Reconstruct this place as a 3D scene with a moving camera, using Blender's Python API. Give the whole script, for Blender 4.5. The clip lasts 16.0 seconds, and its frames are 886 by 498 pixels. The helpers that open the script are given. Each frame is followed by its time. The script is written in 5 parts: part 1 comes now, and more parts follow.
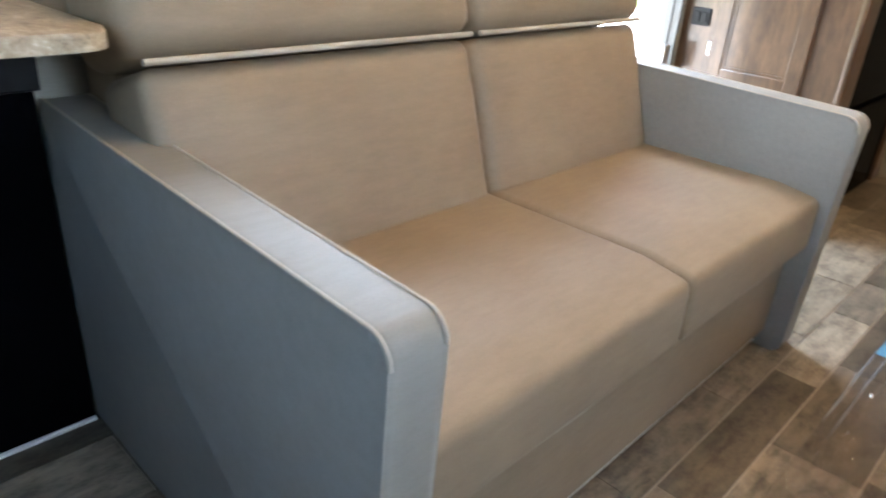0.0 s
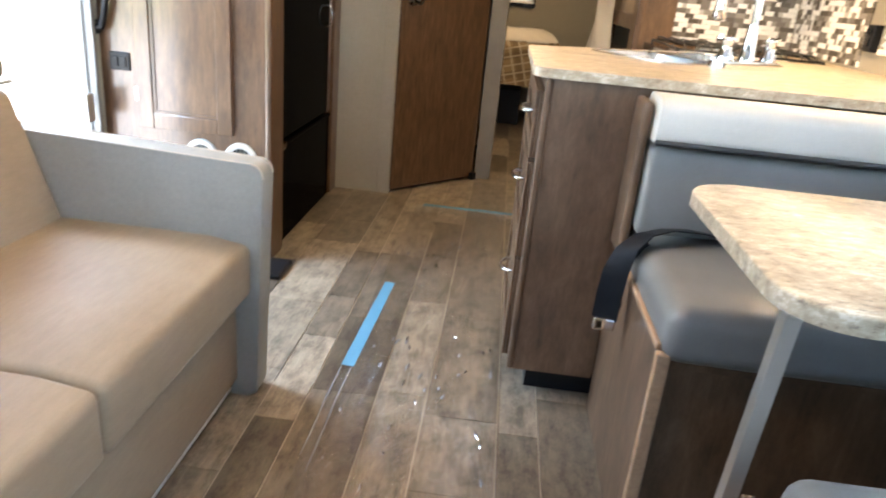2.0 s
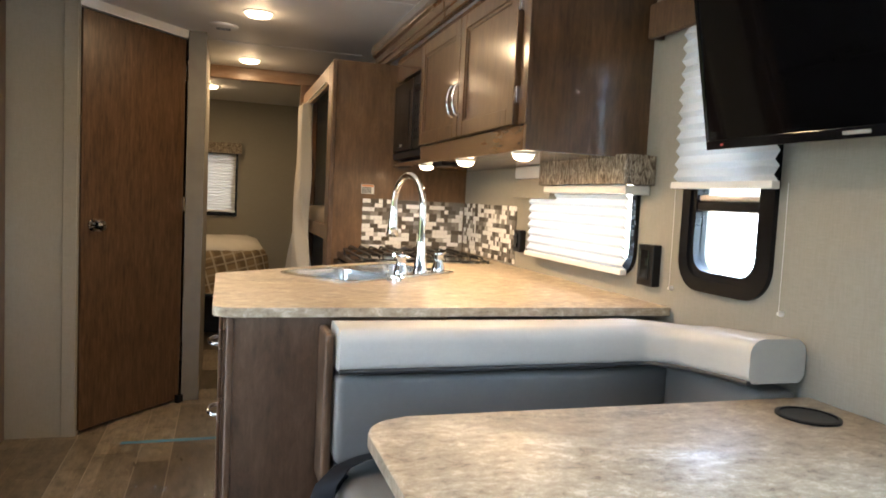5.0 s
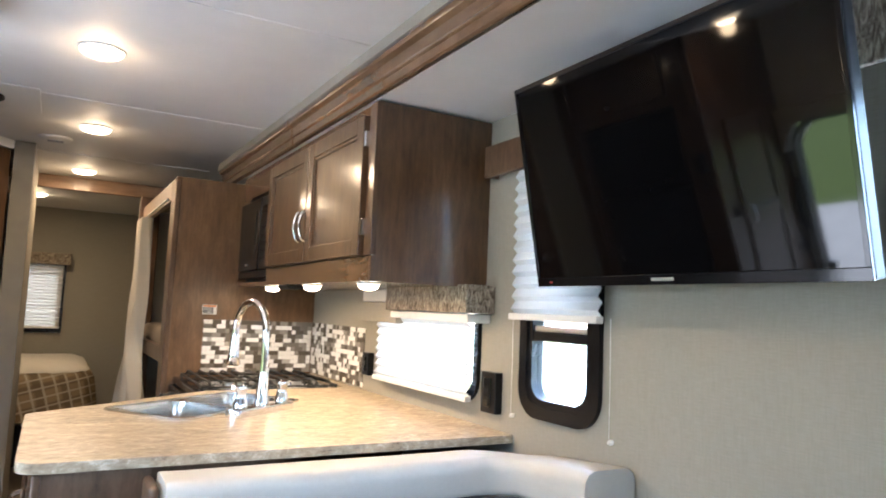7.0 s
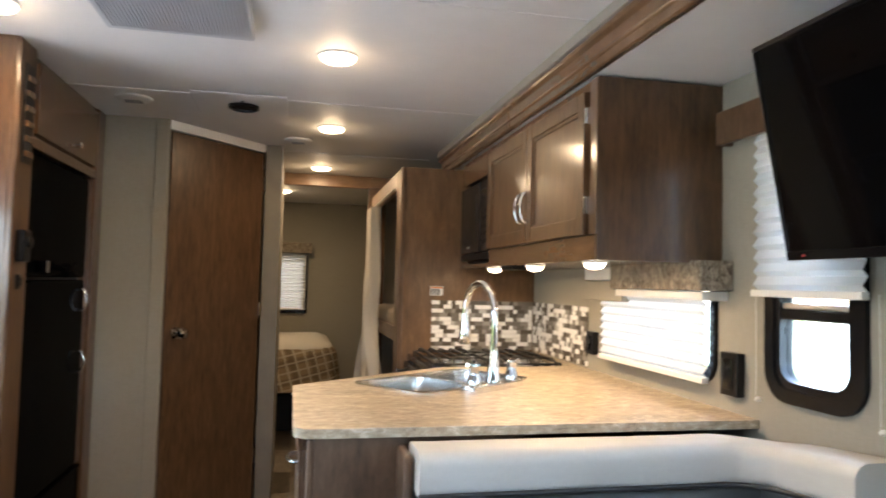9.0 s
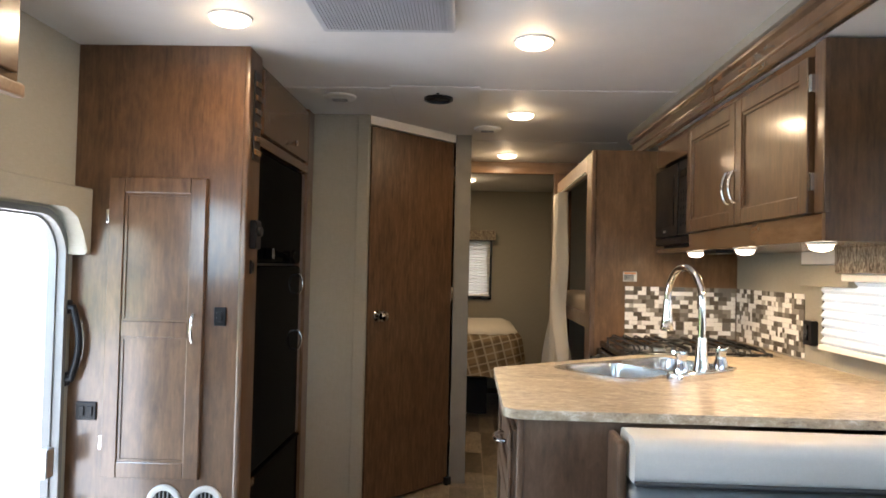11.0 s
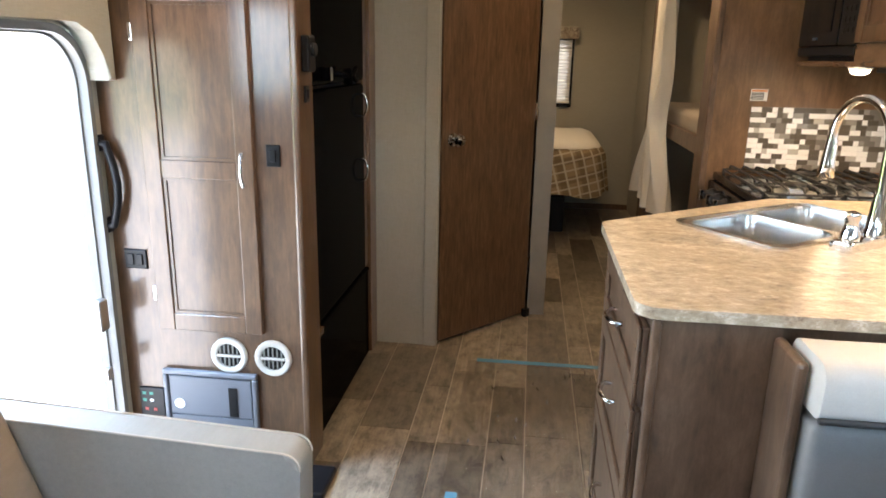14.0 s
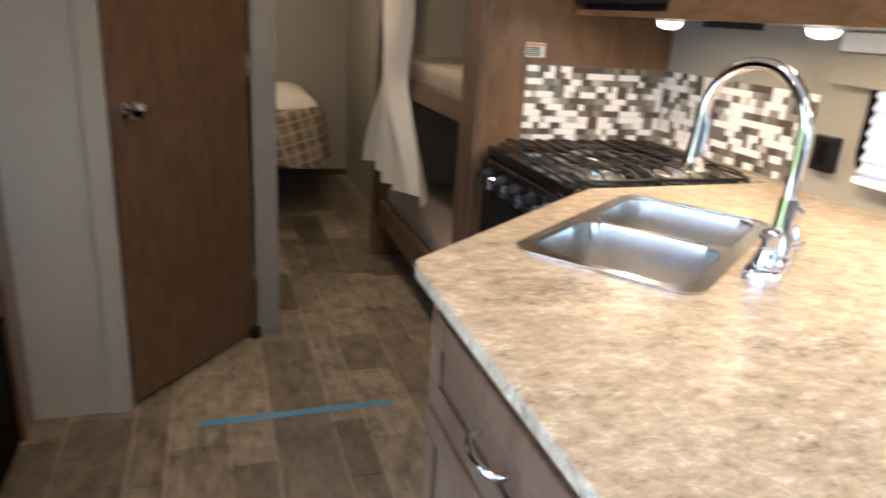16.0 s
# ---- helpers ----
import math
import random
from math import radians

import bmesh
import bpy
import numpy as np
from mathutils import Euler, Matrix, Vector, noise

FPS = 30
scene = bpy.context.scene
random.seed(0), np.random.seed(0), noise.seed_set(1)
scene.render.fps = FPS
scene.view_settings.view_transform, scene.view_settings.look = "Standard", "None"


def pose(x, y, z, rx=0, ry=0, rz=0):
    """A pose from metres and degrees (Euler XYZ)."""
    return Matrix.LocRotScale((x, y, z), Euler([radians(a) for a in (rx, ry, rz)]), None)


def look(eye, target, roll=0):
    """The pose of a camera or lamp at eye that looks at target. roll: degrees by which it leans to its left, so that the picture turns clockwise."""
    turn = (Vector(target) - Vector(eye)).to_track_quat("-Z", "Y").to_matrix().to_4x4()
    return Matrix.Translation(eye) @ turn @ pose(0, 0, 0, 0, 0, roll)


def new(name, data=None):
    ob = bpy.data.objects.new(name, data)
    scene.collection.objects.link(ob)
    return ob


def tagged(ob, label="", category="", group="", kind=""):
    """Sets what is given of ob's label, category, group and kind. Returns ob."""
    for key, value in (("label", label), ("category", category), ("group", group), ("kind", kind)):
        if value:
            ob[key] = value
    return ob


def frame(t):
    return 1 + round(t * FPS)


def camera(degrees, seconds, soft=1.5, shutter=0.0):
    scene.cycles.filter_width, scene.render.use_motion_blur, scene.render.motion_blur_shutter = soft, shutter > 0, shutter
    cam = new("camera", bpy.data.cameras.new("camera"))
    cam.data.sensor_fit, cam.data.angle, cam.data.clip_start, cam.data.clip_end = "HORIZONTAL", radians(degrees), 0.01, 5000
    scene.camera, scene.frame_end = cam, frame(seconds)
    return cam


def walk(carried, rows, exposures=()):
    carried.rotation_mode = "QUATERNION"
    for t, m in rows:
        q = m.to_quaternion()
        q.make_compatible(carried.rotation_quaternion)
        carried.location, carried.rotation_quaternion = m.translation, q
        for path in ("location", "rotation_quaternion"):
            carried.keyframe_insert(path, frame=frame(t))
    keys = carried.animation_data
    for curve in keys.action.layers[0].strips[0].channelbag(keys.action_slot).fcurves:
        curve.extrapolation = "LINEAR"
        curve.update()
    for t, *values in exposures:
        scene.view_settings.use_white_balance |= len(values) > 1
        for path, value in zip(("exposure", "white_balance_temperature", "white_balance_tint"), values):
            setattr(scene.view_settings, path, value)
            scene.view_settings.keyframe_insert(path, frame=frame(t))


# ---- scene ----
cam = camera(65.4, 16.0, 1.7, 0.3)
PATH = [
    (0, (0.193, 0.139, 0.976), (-1.04, 1.458, 0.116), 4.0),
    (0.5, (0.218, 0.216, 1.016), (-0.738, 1.678, 0.042), 4.7),
    (1, (0.251, 0.268, 1.026), (-0.376, 1.953, 0.151), 5.7),
    (1.5, (0.293, 0.313, 1.052), (-0.028, 2.115, 0.246), 6.2),
    (2, (0.345, 0.358, 1.067), (0.227, 2.222, 0.353), 5.5),
    (2.5, (0.375, 0.358, 1.073), (0.519, 2.265, 0.486), 6.3),
    (3, (0.397, 0.365, 1.083), (0.751, 2.26, 0.548), 6.0),
    (3.5, (0.425, 0.374, 1.088), (0.958, 2.232, 0.576), 5.1),
    (3.7, (0.433, 0.376, 1.096), (1.006, 2.235, 0.634), 4.4),
    (5.8, (0.429, 0.375, 1.227), (1.084, 2.264, 1.228), 2.3),
    (6, (0.426, 0.375, 1.234), (1.144, 2.242, 1.269), 2.4),
    (6.5, (0.439, 0.371, 1.245), (1.299, 2.175, 1.333), 2.9),
    (7, (0.449, 0.359, 1.257), (1.426, 2.095, 1.438), 2.5),
    (7.5, (0.453, 0.35, 1.264), (1.536, 2.017, 1.486), 2.0),
    (8, (0.46, 0.342, 1.274), (1.528, 2.017, 1.506), 0.7),
    (8.5, (0.441, 0.359, 1.27), (1.222, 2.193, 1.432), 1.0),
    (9, (0.397, 0.368, 1.259), (0.822, 2.32, 1.358), 1.4),
    (9.4, (0.36, 0.365, 1.256), (0.548, 2.355, 1.331), 0.7),
    (9.5, (0.367, 0.362, 1.255), (0.486, 2.357, 1.318), 1.1),
    (9.7, (0.353, 0.36, 1.254), (0.398, 2.358, 1.331), 0.9),
    (11.8, (0.316, 0.379, 1.22), (0.213, 2.376, 1.196), 1.8),
    (12, (0.317, 0.382, 1.201), (0.208, 2.377, 1.108), 1.9),
    (12.5, (0.31, 0.406, 1.175), (0.205, 2.388, 0.931), 2.8),
    (13, (0.257, 0.528, 1.151), (0.129, 2.497, 0.827), 2.2),
    (13.5, (0.183, 0.713, 1.23), (0.024, 2.656, 0.785), 1.4),
    (14, (0.199, 0.81, 1.344), (-0.034, 2.723, 0.809), 1.1),
    (14.5, (0.172, 0.971, 1.33), (-0.004, 2.875, 0.745), 0.9),
    (15, (0.104, 1.21, 1.331), (0.079, 3.123, 0.749), 2.4),
    (15.5, (0.1, 1.486, 1.323), (0.139, 3.4, 0.744), 1.5),
    (16, (0.093, 1.676, 1.31), (0.71, 3.467, 0.669), 3.8),
]
walk(cam, [(r[0], look(*r[1:])) for r in PATH], [(0.0, 4.17, 6640, 11), (0.5, 4.20, 6640, 11), (1.0, 4.47, 6440, 11), (1.5, 4.67, 6440, 11), (2.0, 4.54, 6440, 11), (2.7, 4.20, 6490, 11), (3.5, 3.88, 6540, 11), (6.0, 4.04, 6100, 11), (7.0, 4.18, 5800, 11), (8.0, 4.18, 6250, 11), (9.0, 3.90, 6200, 11), (12.0, 3.88, 6150, 11), (14.0, 4.18, 6200, 11), (15.0, 4.34, 6050, 11), (15.5, 4.58, 5600, 11), (16.0, 4.24, 5350, 11)])

# ---- world, sun, lamps ----
world = bpy.data.worlds.new("sky")
scene.world = world
world.use_nodes = True
wn = world.node_tree.nodes
sky = wn.new("ShaderNodeTexSky")
sky.sky_type = 'NISHITA'
sky.sun_disc = False
sky.sun_elevation = radians(52)
sky.sun_rotation = radians(3)
sky.dust_density = 2.0
wn["Background"].inputs[1].default_value = 0.15
world.node_tree.links.new(sky.outputs[0], wn["Background"].inputs[0])

CEIL, SLIDE_CEIL = 2.02, 1.885
LX, RX = -1.10, 1.664      # left wall and slide-out wall, inner faces


def lamp(name, kind, m, power, colour, size=0.1, size_y=None, spread=180):
    d = bpy.data.lights.new(name, kind)
    d.energy, d.color = power, colour
    if kind == 'AREA':
        d.size, d.spread = size, radians(spread)
        if size_y:
            d.shape, d.size_y = 'RECTANGLE', size_y
        else:
            d.shape = 'DISK'
    elif kind == 'POINT':
        d.shadow_soft_size = size
    else:
        d.angle = radians(size)
    ob = new(name, d)
    ob.matrix_world = m
    return ob


WARM, DAY = (1.0, 0.69, 0.39), (0.58, 0.77, 1.0)
lamp("sun", 'SUN', look((0.5, 10, 13), (0, 0, 0)), 4.5, (1.0, 0.95, 0.88), 0.5)
# Last three unseen: two assumed from warm light, bedroom one added.
CEILING_LAMPS = [(-0.45, 2.50), (0.525, 2.70), (0.565, 3.82), (0.565, 5.06), (-0.45, 0.95), (0.525, 1.58), (0.3, 6.4)]
for lx_, ly_ in CEILING_LAMPS:
    lamp("ceiling_glow", 'POINT', Matrix.Translation((lx_, ly_, CEIL - 0.062)), 0.085, WARM, 0.034)
    lamp("ceiling_beam", 'AREA', look((lx_, ly_, CEIL - 0.030), (lx_, ly_ + 0.001, 0)), 0.36, WARM, 0.09)
PUCKS = [(1.30, 3.39), (1.30, 2.86), (1.30, 2.33)]
for lx_, ly_ in PUCKS:
    lamp("puck_glow", 'AREA', look((lx_, ly_, 1.308), (lx_, ly_ + 0.001, 0)), 0.24, WARM, 0.05)
# daylight standing in the openings, and sky fill outside the door
# Added sky fill, hung outside above the door head, out of view.
lamp("door_sky_fill", 'AREA', look((-1.50, 2.39, 1.72), (-0.1, 2.02, 0.40)), 3.4, DAY, 0.66, 0.66, 125)
# Unseen west window, assumed so cool light reaches pantry and slide-out wall.
lamp("assumed_sofa_daylight", 'AREA', look((-1.16, 1.25, 1.36), (0, 1.25, 1.30)), 0.9, DAY, 1.0, 0.44)
lamp("slide_window_daylight", 'AREA', look((1.76, 0.62, 1.36), (0, 0.62, 1.1)), 1.2, DAY, 0.55, 0.62)
lamp("dinette_window_daylight", 'AREA', look((1.76, 1.855, 1.08), (0, 1.855, 0.9)), 0.12, DAY, 0.26, 0.2)
lamp("kitchen_window_daylight", 'AREA', look((1.80, 2.65, 1.12), (0, 2.65, 0.9)), 0.18, DAY, 0.7, 0.24)
# Blue fill through an assumed, unseen front window, mainly for the sofa arm.
lamp("front_blue_fill", 'AREA', look((0.1, -1.42, 1.32), (0.1, 0, 1.0)), 0.20, (0.16, 0.48, 1.0), 0.8, 0.5)
lamp("rear_window_daylight", 'AREA', look((0.28, 7.42, 1.24), (0.28, 0, 1.2)), 0.05, DAY, 0.4, 0.5)


# ---- materials ----
def mat(name, rough=0.5, metal=0.0, spec=0.5, coat=0.0):
    m = bpy.data.materials.new(name)
    m.use_nodes = True
    b = m.node_tree.nodes["Principled BSDF"]
    b.inputs["Roughness"].default_value = rough
    b.inputs["Metallic"].default_value = metal
    b.inputs["Specular IOR Level"].default_value = spec
    b.inputs["Coat Weight"].default_value = coat
    return m, m.node_tree, b


def node(nt, kind, **values):
    n = nt.nodes.new(kind)
    for key, value in values.items():
        n.inputs[key].default_value = value
    return n


def position(nt, scale):
    g = nt.nodes.new("ShaderNodeNewGeometry")
    mp = node(nt, "ShaderNodeMapping", Scale=scale)
    nt.links.new(g.outputs["Position"], mp.inputs["Vector"])
    return mp.outputs[0]


def noise_tex(nt, vec, scale, detail=4.0, rough=0.55, distort=0.0):
    n = node(nt, "ShaderNodeTexNoise", Scale=scale, Detail=detail, Roughness=rough, Distortion=distort)
    nt.links.new(vec, n.inputs["Vector"])
    return n.outputs["Fac"]


def ramp(nt, fac, stops, constant=False):
    r = nt.nodes.new("ShaderNodeValToRGB")
    if constant:
        r.color_ramp.interpolation = 'CONSTANT'
    e = r.color_ramp.elements
    while len(e) < len(stops):
        e.new(0.5)
    for i, (p, c) in enumerate(stops):
        e[i].position, e[i].color = p, (*c, 1)
    nt.links.new(fac, r.inputs[0])
    return r.outputs[0]


def mixed(nt, fac, a, b, mode='MIX'):
    m = nt.nodes.new("ShaderNodeMix")
    m.data_type, m.blend_type = 'RGBA', mode
    for sock, v in ((m.inputs[0], fac), (m.inputs[6], a), (m.inputs[7], b)):
        if isinstance(v, (int, float)):
            sock.default_value = v
        elif isinstance(v, tuple):
            sock.default_value = (*v, 1)
        else:
            nt.links.new(v, sock)
    return m.outputs[2]


def bump(nt, bsdf, height, strength=0.2, dist=0.002):
    b = node(nt, "ShaderNodeBump", Strength=strength, Distance=dist)
    nt.links.new(height, b.inputs["Height"])
    nt.links.new(b.outputs[0], bsdf.inputs["Normal"])


def plain(name, colour, rough=0.5, metal=0.0, spec=0.5, coat=0.0, vary=0.12, scale=9.0, relief=0.0):
    """A surface of one paint or plastic, faintly uneven in tone and gloss."""
    m, nt, b = mat(name, rough, metal, spec, coat)
    v = position(nt, (1, 1, 1))
    n = noise_tex(nt, v, scale, 5)
    lo = tuple(c * (1 - vary) for c in colour)
    hi = tuple(min(1, c * (1 + vary)) for c in colour)
    nt.links.new(ramp(nt, n, [(0.3, lo), (0.7, hi)]), b.inputs["Base Color"])
    r = nt.nodes.new("ShaderNodeMapRange")
    r.inputs[3].default_value, r.inputs[4].default_value = max(0.03, rough * 0.8), rough * 1.15
    nt.links.new(n, r.inputs[0])
    nt.links.new(r.outputs[0], b.inputs["Roughness"])
    if relief:
        bump(nt, b, noise_tex(nt, v, scale * 45, 3), relief, 0.001)
    return m


def wood(name, dark, mid, light, axis='z', rough=0.38, blotch=0.5, coat=0.13, fleck=0.06):
    """Cabinet wood, its grain along the axis, with cloudy stain."""
    m, nt, b = mat(name, rough, spec=0.36, coat=coat)
    b.inputs["Coat Roughness"].default_value = 0.15
    s = {'z': (1, 1, fleck), 'x': (fleck, 1, 1), 'y': (1, fleck, 1)}[axis]
    v = position(nt, s)
    grain = noise_tex(nt, v, 80, 6, 0.62, 0.5)
    v2 = position(nt, tuple(0.35 if q < 1 else 1.0 for q in s))
    cloud = noise_tex(nt, v2, 17, 8, 0.72, 0.25)
    c1 = ramp(nt, grain, [(0.30, dark), (0.52, mid), (0.75, light)])
    c2 = ramp(nt, cloud, [(0.32, dark), (0.50, mid), (0.70, light)])
    nt.links.new(mixed(nt, blotch, c1, c2), b.inputs["Base Color"])
    bump(nt, b, grain, 0.12, 0.0006)
    return m


WALNUT = wood("walnut", (0.034, 0.017, 0.0075), (0.088, 0.045, 0.0205), (0.155, 0.087, 0.043), 'z', 0.38, 0.55, 0.75, 0.10)
# Walnut lightened and warmed where the cabinet lamps light the bunk panel.
LIT_WALNUT = wood("lit_walnut", (0.066, 0.034, 0.014), (0.130, 0.070, 0.030), (0.20, 0.115, 0.056), 'z', 0.40, 0.7, 0.2)
WALNUT_Y = wood("walnut_length", (0.085, 0.046, 0.022), (0.125, 0.070, 0.035), (0.165, 0.096, 0.050), 'y', 0.24, 0.85, 0.5)
GREYWOOD = wood("grey_walnut", (0.045, 0.025, 0.013), (0.105, 0.061, 0.034), (0.175, 0.110, 0.067), 'z', 0.42, 0.8)
REDWOOD = wood("door_walnut", (0.030, 0.0155, 0.0075), (0.078, 0.042, 0.0205), (0.15, 0.088, 0.048), 'z', 0.42, 0.35, 0.15, 0.12)
HEADER = wood("honey_wood", (0.15, 0.085, 0.045), (0.24, 0.145, 0.08), (0.32, 0.20, 0.12), 'x', 0.35)
EDGE = wood("raw_edge_wood", (0.24, 0.145, 0.08), (0.34, 0.21, 0.12), (0.42, 0.27, 0.16), 'y', 0.5)


def linen(name, lo, hi, rough=0.75):
    m, nt, b = mat(name, rough, spec=0.3)
    a = noise_tex(nt, position(nt, (1, 1, 0.07)), 430, 2)
    c = noise_tex(nt, position(nt, (0.07, 0.07, 1)), 430, 2)
    w = mixed(nt, 0.5, a, c)
    big = noise_tex(nt, position(nt, (1, 1, 1)), 2.2, 3)
    col = mixed(nt, 0.25, ramp(nt, w, [(0.36, lo), (0.64, hi)]), ramp(nt, big, [(0.3, lo), (0.7, hi)]))
    nt.links.new(col, b.inputs["Base Color"])
    bump(nt, b, w, 0.14, 0.0006)
    return m


WALL = linen("linen_wall_vinyl", (0.262, 0.242, 0.196), (0.318, 0.294, 0.242))
CEILING = plain("ceiling_vinyl", (0.58, 0.575, 0.56), 0.6, vary=0.03, relief=0.05)
WHITE = plain("white_plastic", (0.72, 0.70, 0.66), 0.4, vary=0.04)
BLACK = plain("black_plastic", (0.007, 0.007, 0.008), 0.36, spec=0.2, vary=0.2)
GLOSS = plain("black_gloss", (0.006, 0.006, 0.007), 0.10, spec=0.35, vary=0.1)
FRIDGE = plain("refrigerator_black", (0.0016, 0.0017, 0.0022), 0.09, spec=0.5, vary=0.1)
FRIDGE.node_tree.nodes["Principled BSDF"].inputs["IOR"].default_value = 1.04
# Wall colour darkened: the hall post's shade is put into it.
SHADED_WALL = plain("shaded_wall", (0.15, 0.132, 0.10), 0.5, vary=0.12)
FRAMEGREY = plain("door_frame_grey", (0.12, 0.118, 0.108), 0.4, vary=0.06)
VENTGREY = plain("vent_grey", (0.16, 0.165, 0.15), 0.5, vary=0.1)
ACGREY = plain("grille_grey", (0.36, 0.37, 0.39), 0.5, vary=0.05)
CREAM = plain("cream_plastic", (0.45, 0.43, 0.385), 0.4, vary=0.05)
SCREEN = plain("screen_glass", (0.0025, 0.0025, 0.003), 0.045, spec=0.40, vary=0.05)
RUBBER = plain("window_rubber", (0.006, 0.006, 0.007), 0.25, spec=0.22, vary=0.2)
DARKGREY = plain("grey_enamel", (0.11, 0.12, 0.14), 0.4, vary=0.06)
CHROME = plain("chrome", (0.80, 0.80, 0.80), 0.06, 1.0, vary=0.02)
ALU = plain("brushed_aluminium", (0.62, 0.62, 0.60), 0.32, 1.0, vary=0.04)
IRON = plain("cast_iron", (0.012, 0.012, 0.012), 0.45, vary=0.3, relief=0.3)
TAPE = plain("blue_tape", (0.070, 0.215, 0.32), 0.55, vary=0.08)
WEB = plain("belt_webbing", (0.006, 0.007, 0.009), 0.6, spec=0.15, vary=0.2, relief=0.3)
PAPER = plain("label_paper", (0.65, 0.65, 0.62), 0.6, vary=0.03)
ORANGE = plain("label_orange", (0.55, 0.20, 0.06), 0.6, vary=0.05)
NAVY = plain("label_dark", (0.03, 0.035, 0.045), 0.6, vary=0.05)


def steel():
    m, nt, b = mat("sink_steel", 0.22, 1.0)
    n = noise_tex(nt, position(nt, (1, 1, 0.1)), 160, 3)
    nt.links.new(ramp(nt, n, [(0.3, (0.50, 0.49, 0.47)), (0.7, (0.66, 0.65, 0.62))]), b.inputs["Base Color"])
    bump(nt, b, n, 0.06, 0.0005)
    return m


STEEL = steel()


def hide(name, lo, hi, rough=0.45, spec=0.4, threads=0.06):
    """Soft vinyl or leatherette: fine pebble relief and slow tone changes."""
    m, nt, b = mat(name, rough, spec=spec)
    v = position(nt, (1, 1, 1))
    big = noise_tex(nt, v, 5, 4)
    fine = noise_tex(nt, v, 420, 2)
    weave = noise_tex(nt, position(nt, (1, 0.22, 1)), 70, 6, 0.7)
    col = mixed(nt, 0.3, ramp(nt, big, [(0.3, lo), (0.7, hi)]), ramp(nt, fine, [(0.35, lo), (0.65, hi)]))
    col = mixed(nt, threads, col, ramp(nt, weave, [(0.36, tuple(q * 0.72 for q in lo)), (0.64, tuple(q * 1.18 for q in hi))]))
    nt.links.new(col, b.inputs["Base Color"])
    bump(nt, b, mixed(nt, 0.3, fine, weave), 0.18, 0.0007)
    return m


SOFA = hide("taupe_upholstery", (0.205, 0.151, 0.095), (0.265, 0.200, 0.130), 0.58, 0.4, 0.16)
# Greyer than SOFA: the cool cast of daylight is partly in this colour.
SOFA_ARM_COOL = hide("daylit_arm_upholstery", (0.205, 0.196, 0.170), (0.265, 0.253, 0.220), 0.55, 0.4, 0.12)
SOFA_SEAM = hide("sofa_piping", (0.34, 0.30, 0.24), (0.42, 0.37, 0.30), 0.6)
GREYVINYL = hide("grey_vinyl", (0.128, 0.125, 0.114), (0.170, 0.166, 0.152), 0.40)
CREAMVINYL = hide("cream_vinyl", (0.46, 0.44, 0.39), (0.55, 0.525, 0.465), 0.42)
PIPING = plain("dark_piping", (0.03, 0.03, 0.03), 0.5)
MATTRESS = hide("mattress_cloth", (0.30, 0.25, 0.19), (0.38, 0.32, 0.25), 0.8)


def laminate(name, rough=0.38):
    """Travertine-look laminate: cream ground, soft drawn-out veins and grey flecks."""
    m, nt, b = mat(name, rough)
    v = position(nt, (0.65, 1, 1))
    base = ramp(nt, noise_tex(nt, v, 36, 10, 0.80, 0.2), [(0.35, (0.14, 0.10, 0.063)), (0.44, (0.32, 0.255, 0.172)), (0.54, (0.42, 0.35, 0.245)), (0.64, (0.64, 0.58, 0.47))])
    veins = noise_tex(nt, position(nt, (0.3, 1, 1)), 70, 6, 0.7, 0.5)
    vm = ramp(nt, veins, [(0.56, (0, 0, 0)), (0.66, (1, 1, 1))])
    fl = noise_tex(nt, position(nt, (0.5, 1, 1)), 110, 5, 0.7, 0.2)
    clus = noise_tex(nt, position(nt, (0.45, 1, 1)), 9.0, 4, 0.6, 0.4)
    fsum = nt.nodes.new("ShaderNodeMath")
    fsum.operation = 'ADD'
    nt.links.new(fl, fsum.inputs[0])
    nt.links.new(clus, fsum.inputs[1])
    half = nt.nodes.new("ShaderNodeMath")
    half.operation = 'MULTIPLY'
    half.inputs[1].default_value = 0.5
    nt.links.new(fsum.outputs[0], half.inputs[0])
    fm = ramp(nt, half.outputs[0], [(0.565, (0, 0, 0)), (0.63, (1, 1, 1))])
    col = mixed(nt, mixed(nt, 0.35, (0, 0, 0), vm), base, (0.58, 0.51, 0.40))
    col = mixed(nt, mixed(nt, 0.75, (0, 0, 0), fm), col, (0.14, 0.115, 0.088))
    nt.links.new(col, b.inputs["Base Color"])
    bump(nt, b, fl, 0.05, 0.0004)
    return m


LAMINATE = laminate("stone_laminate")


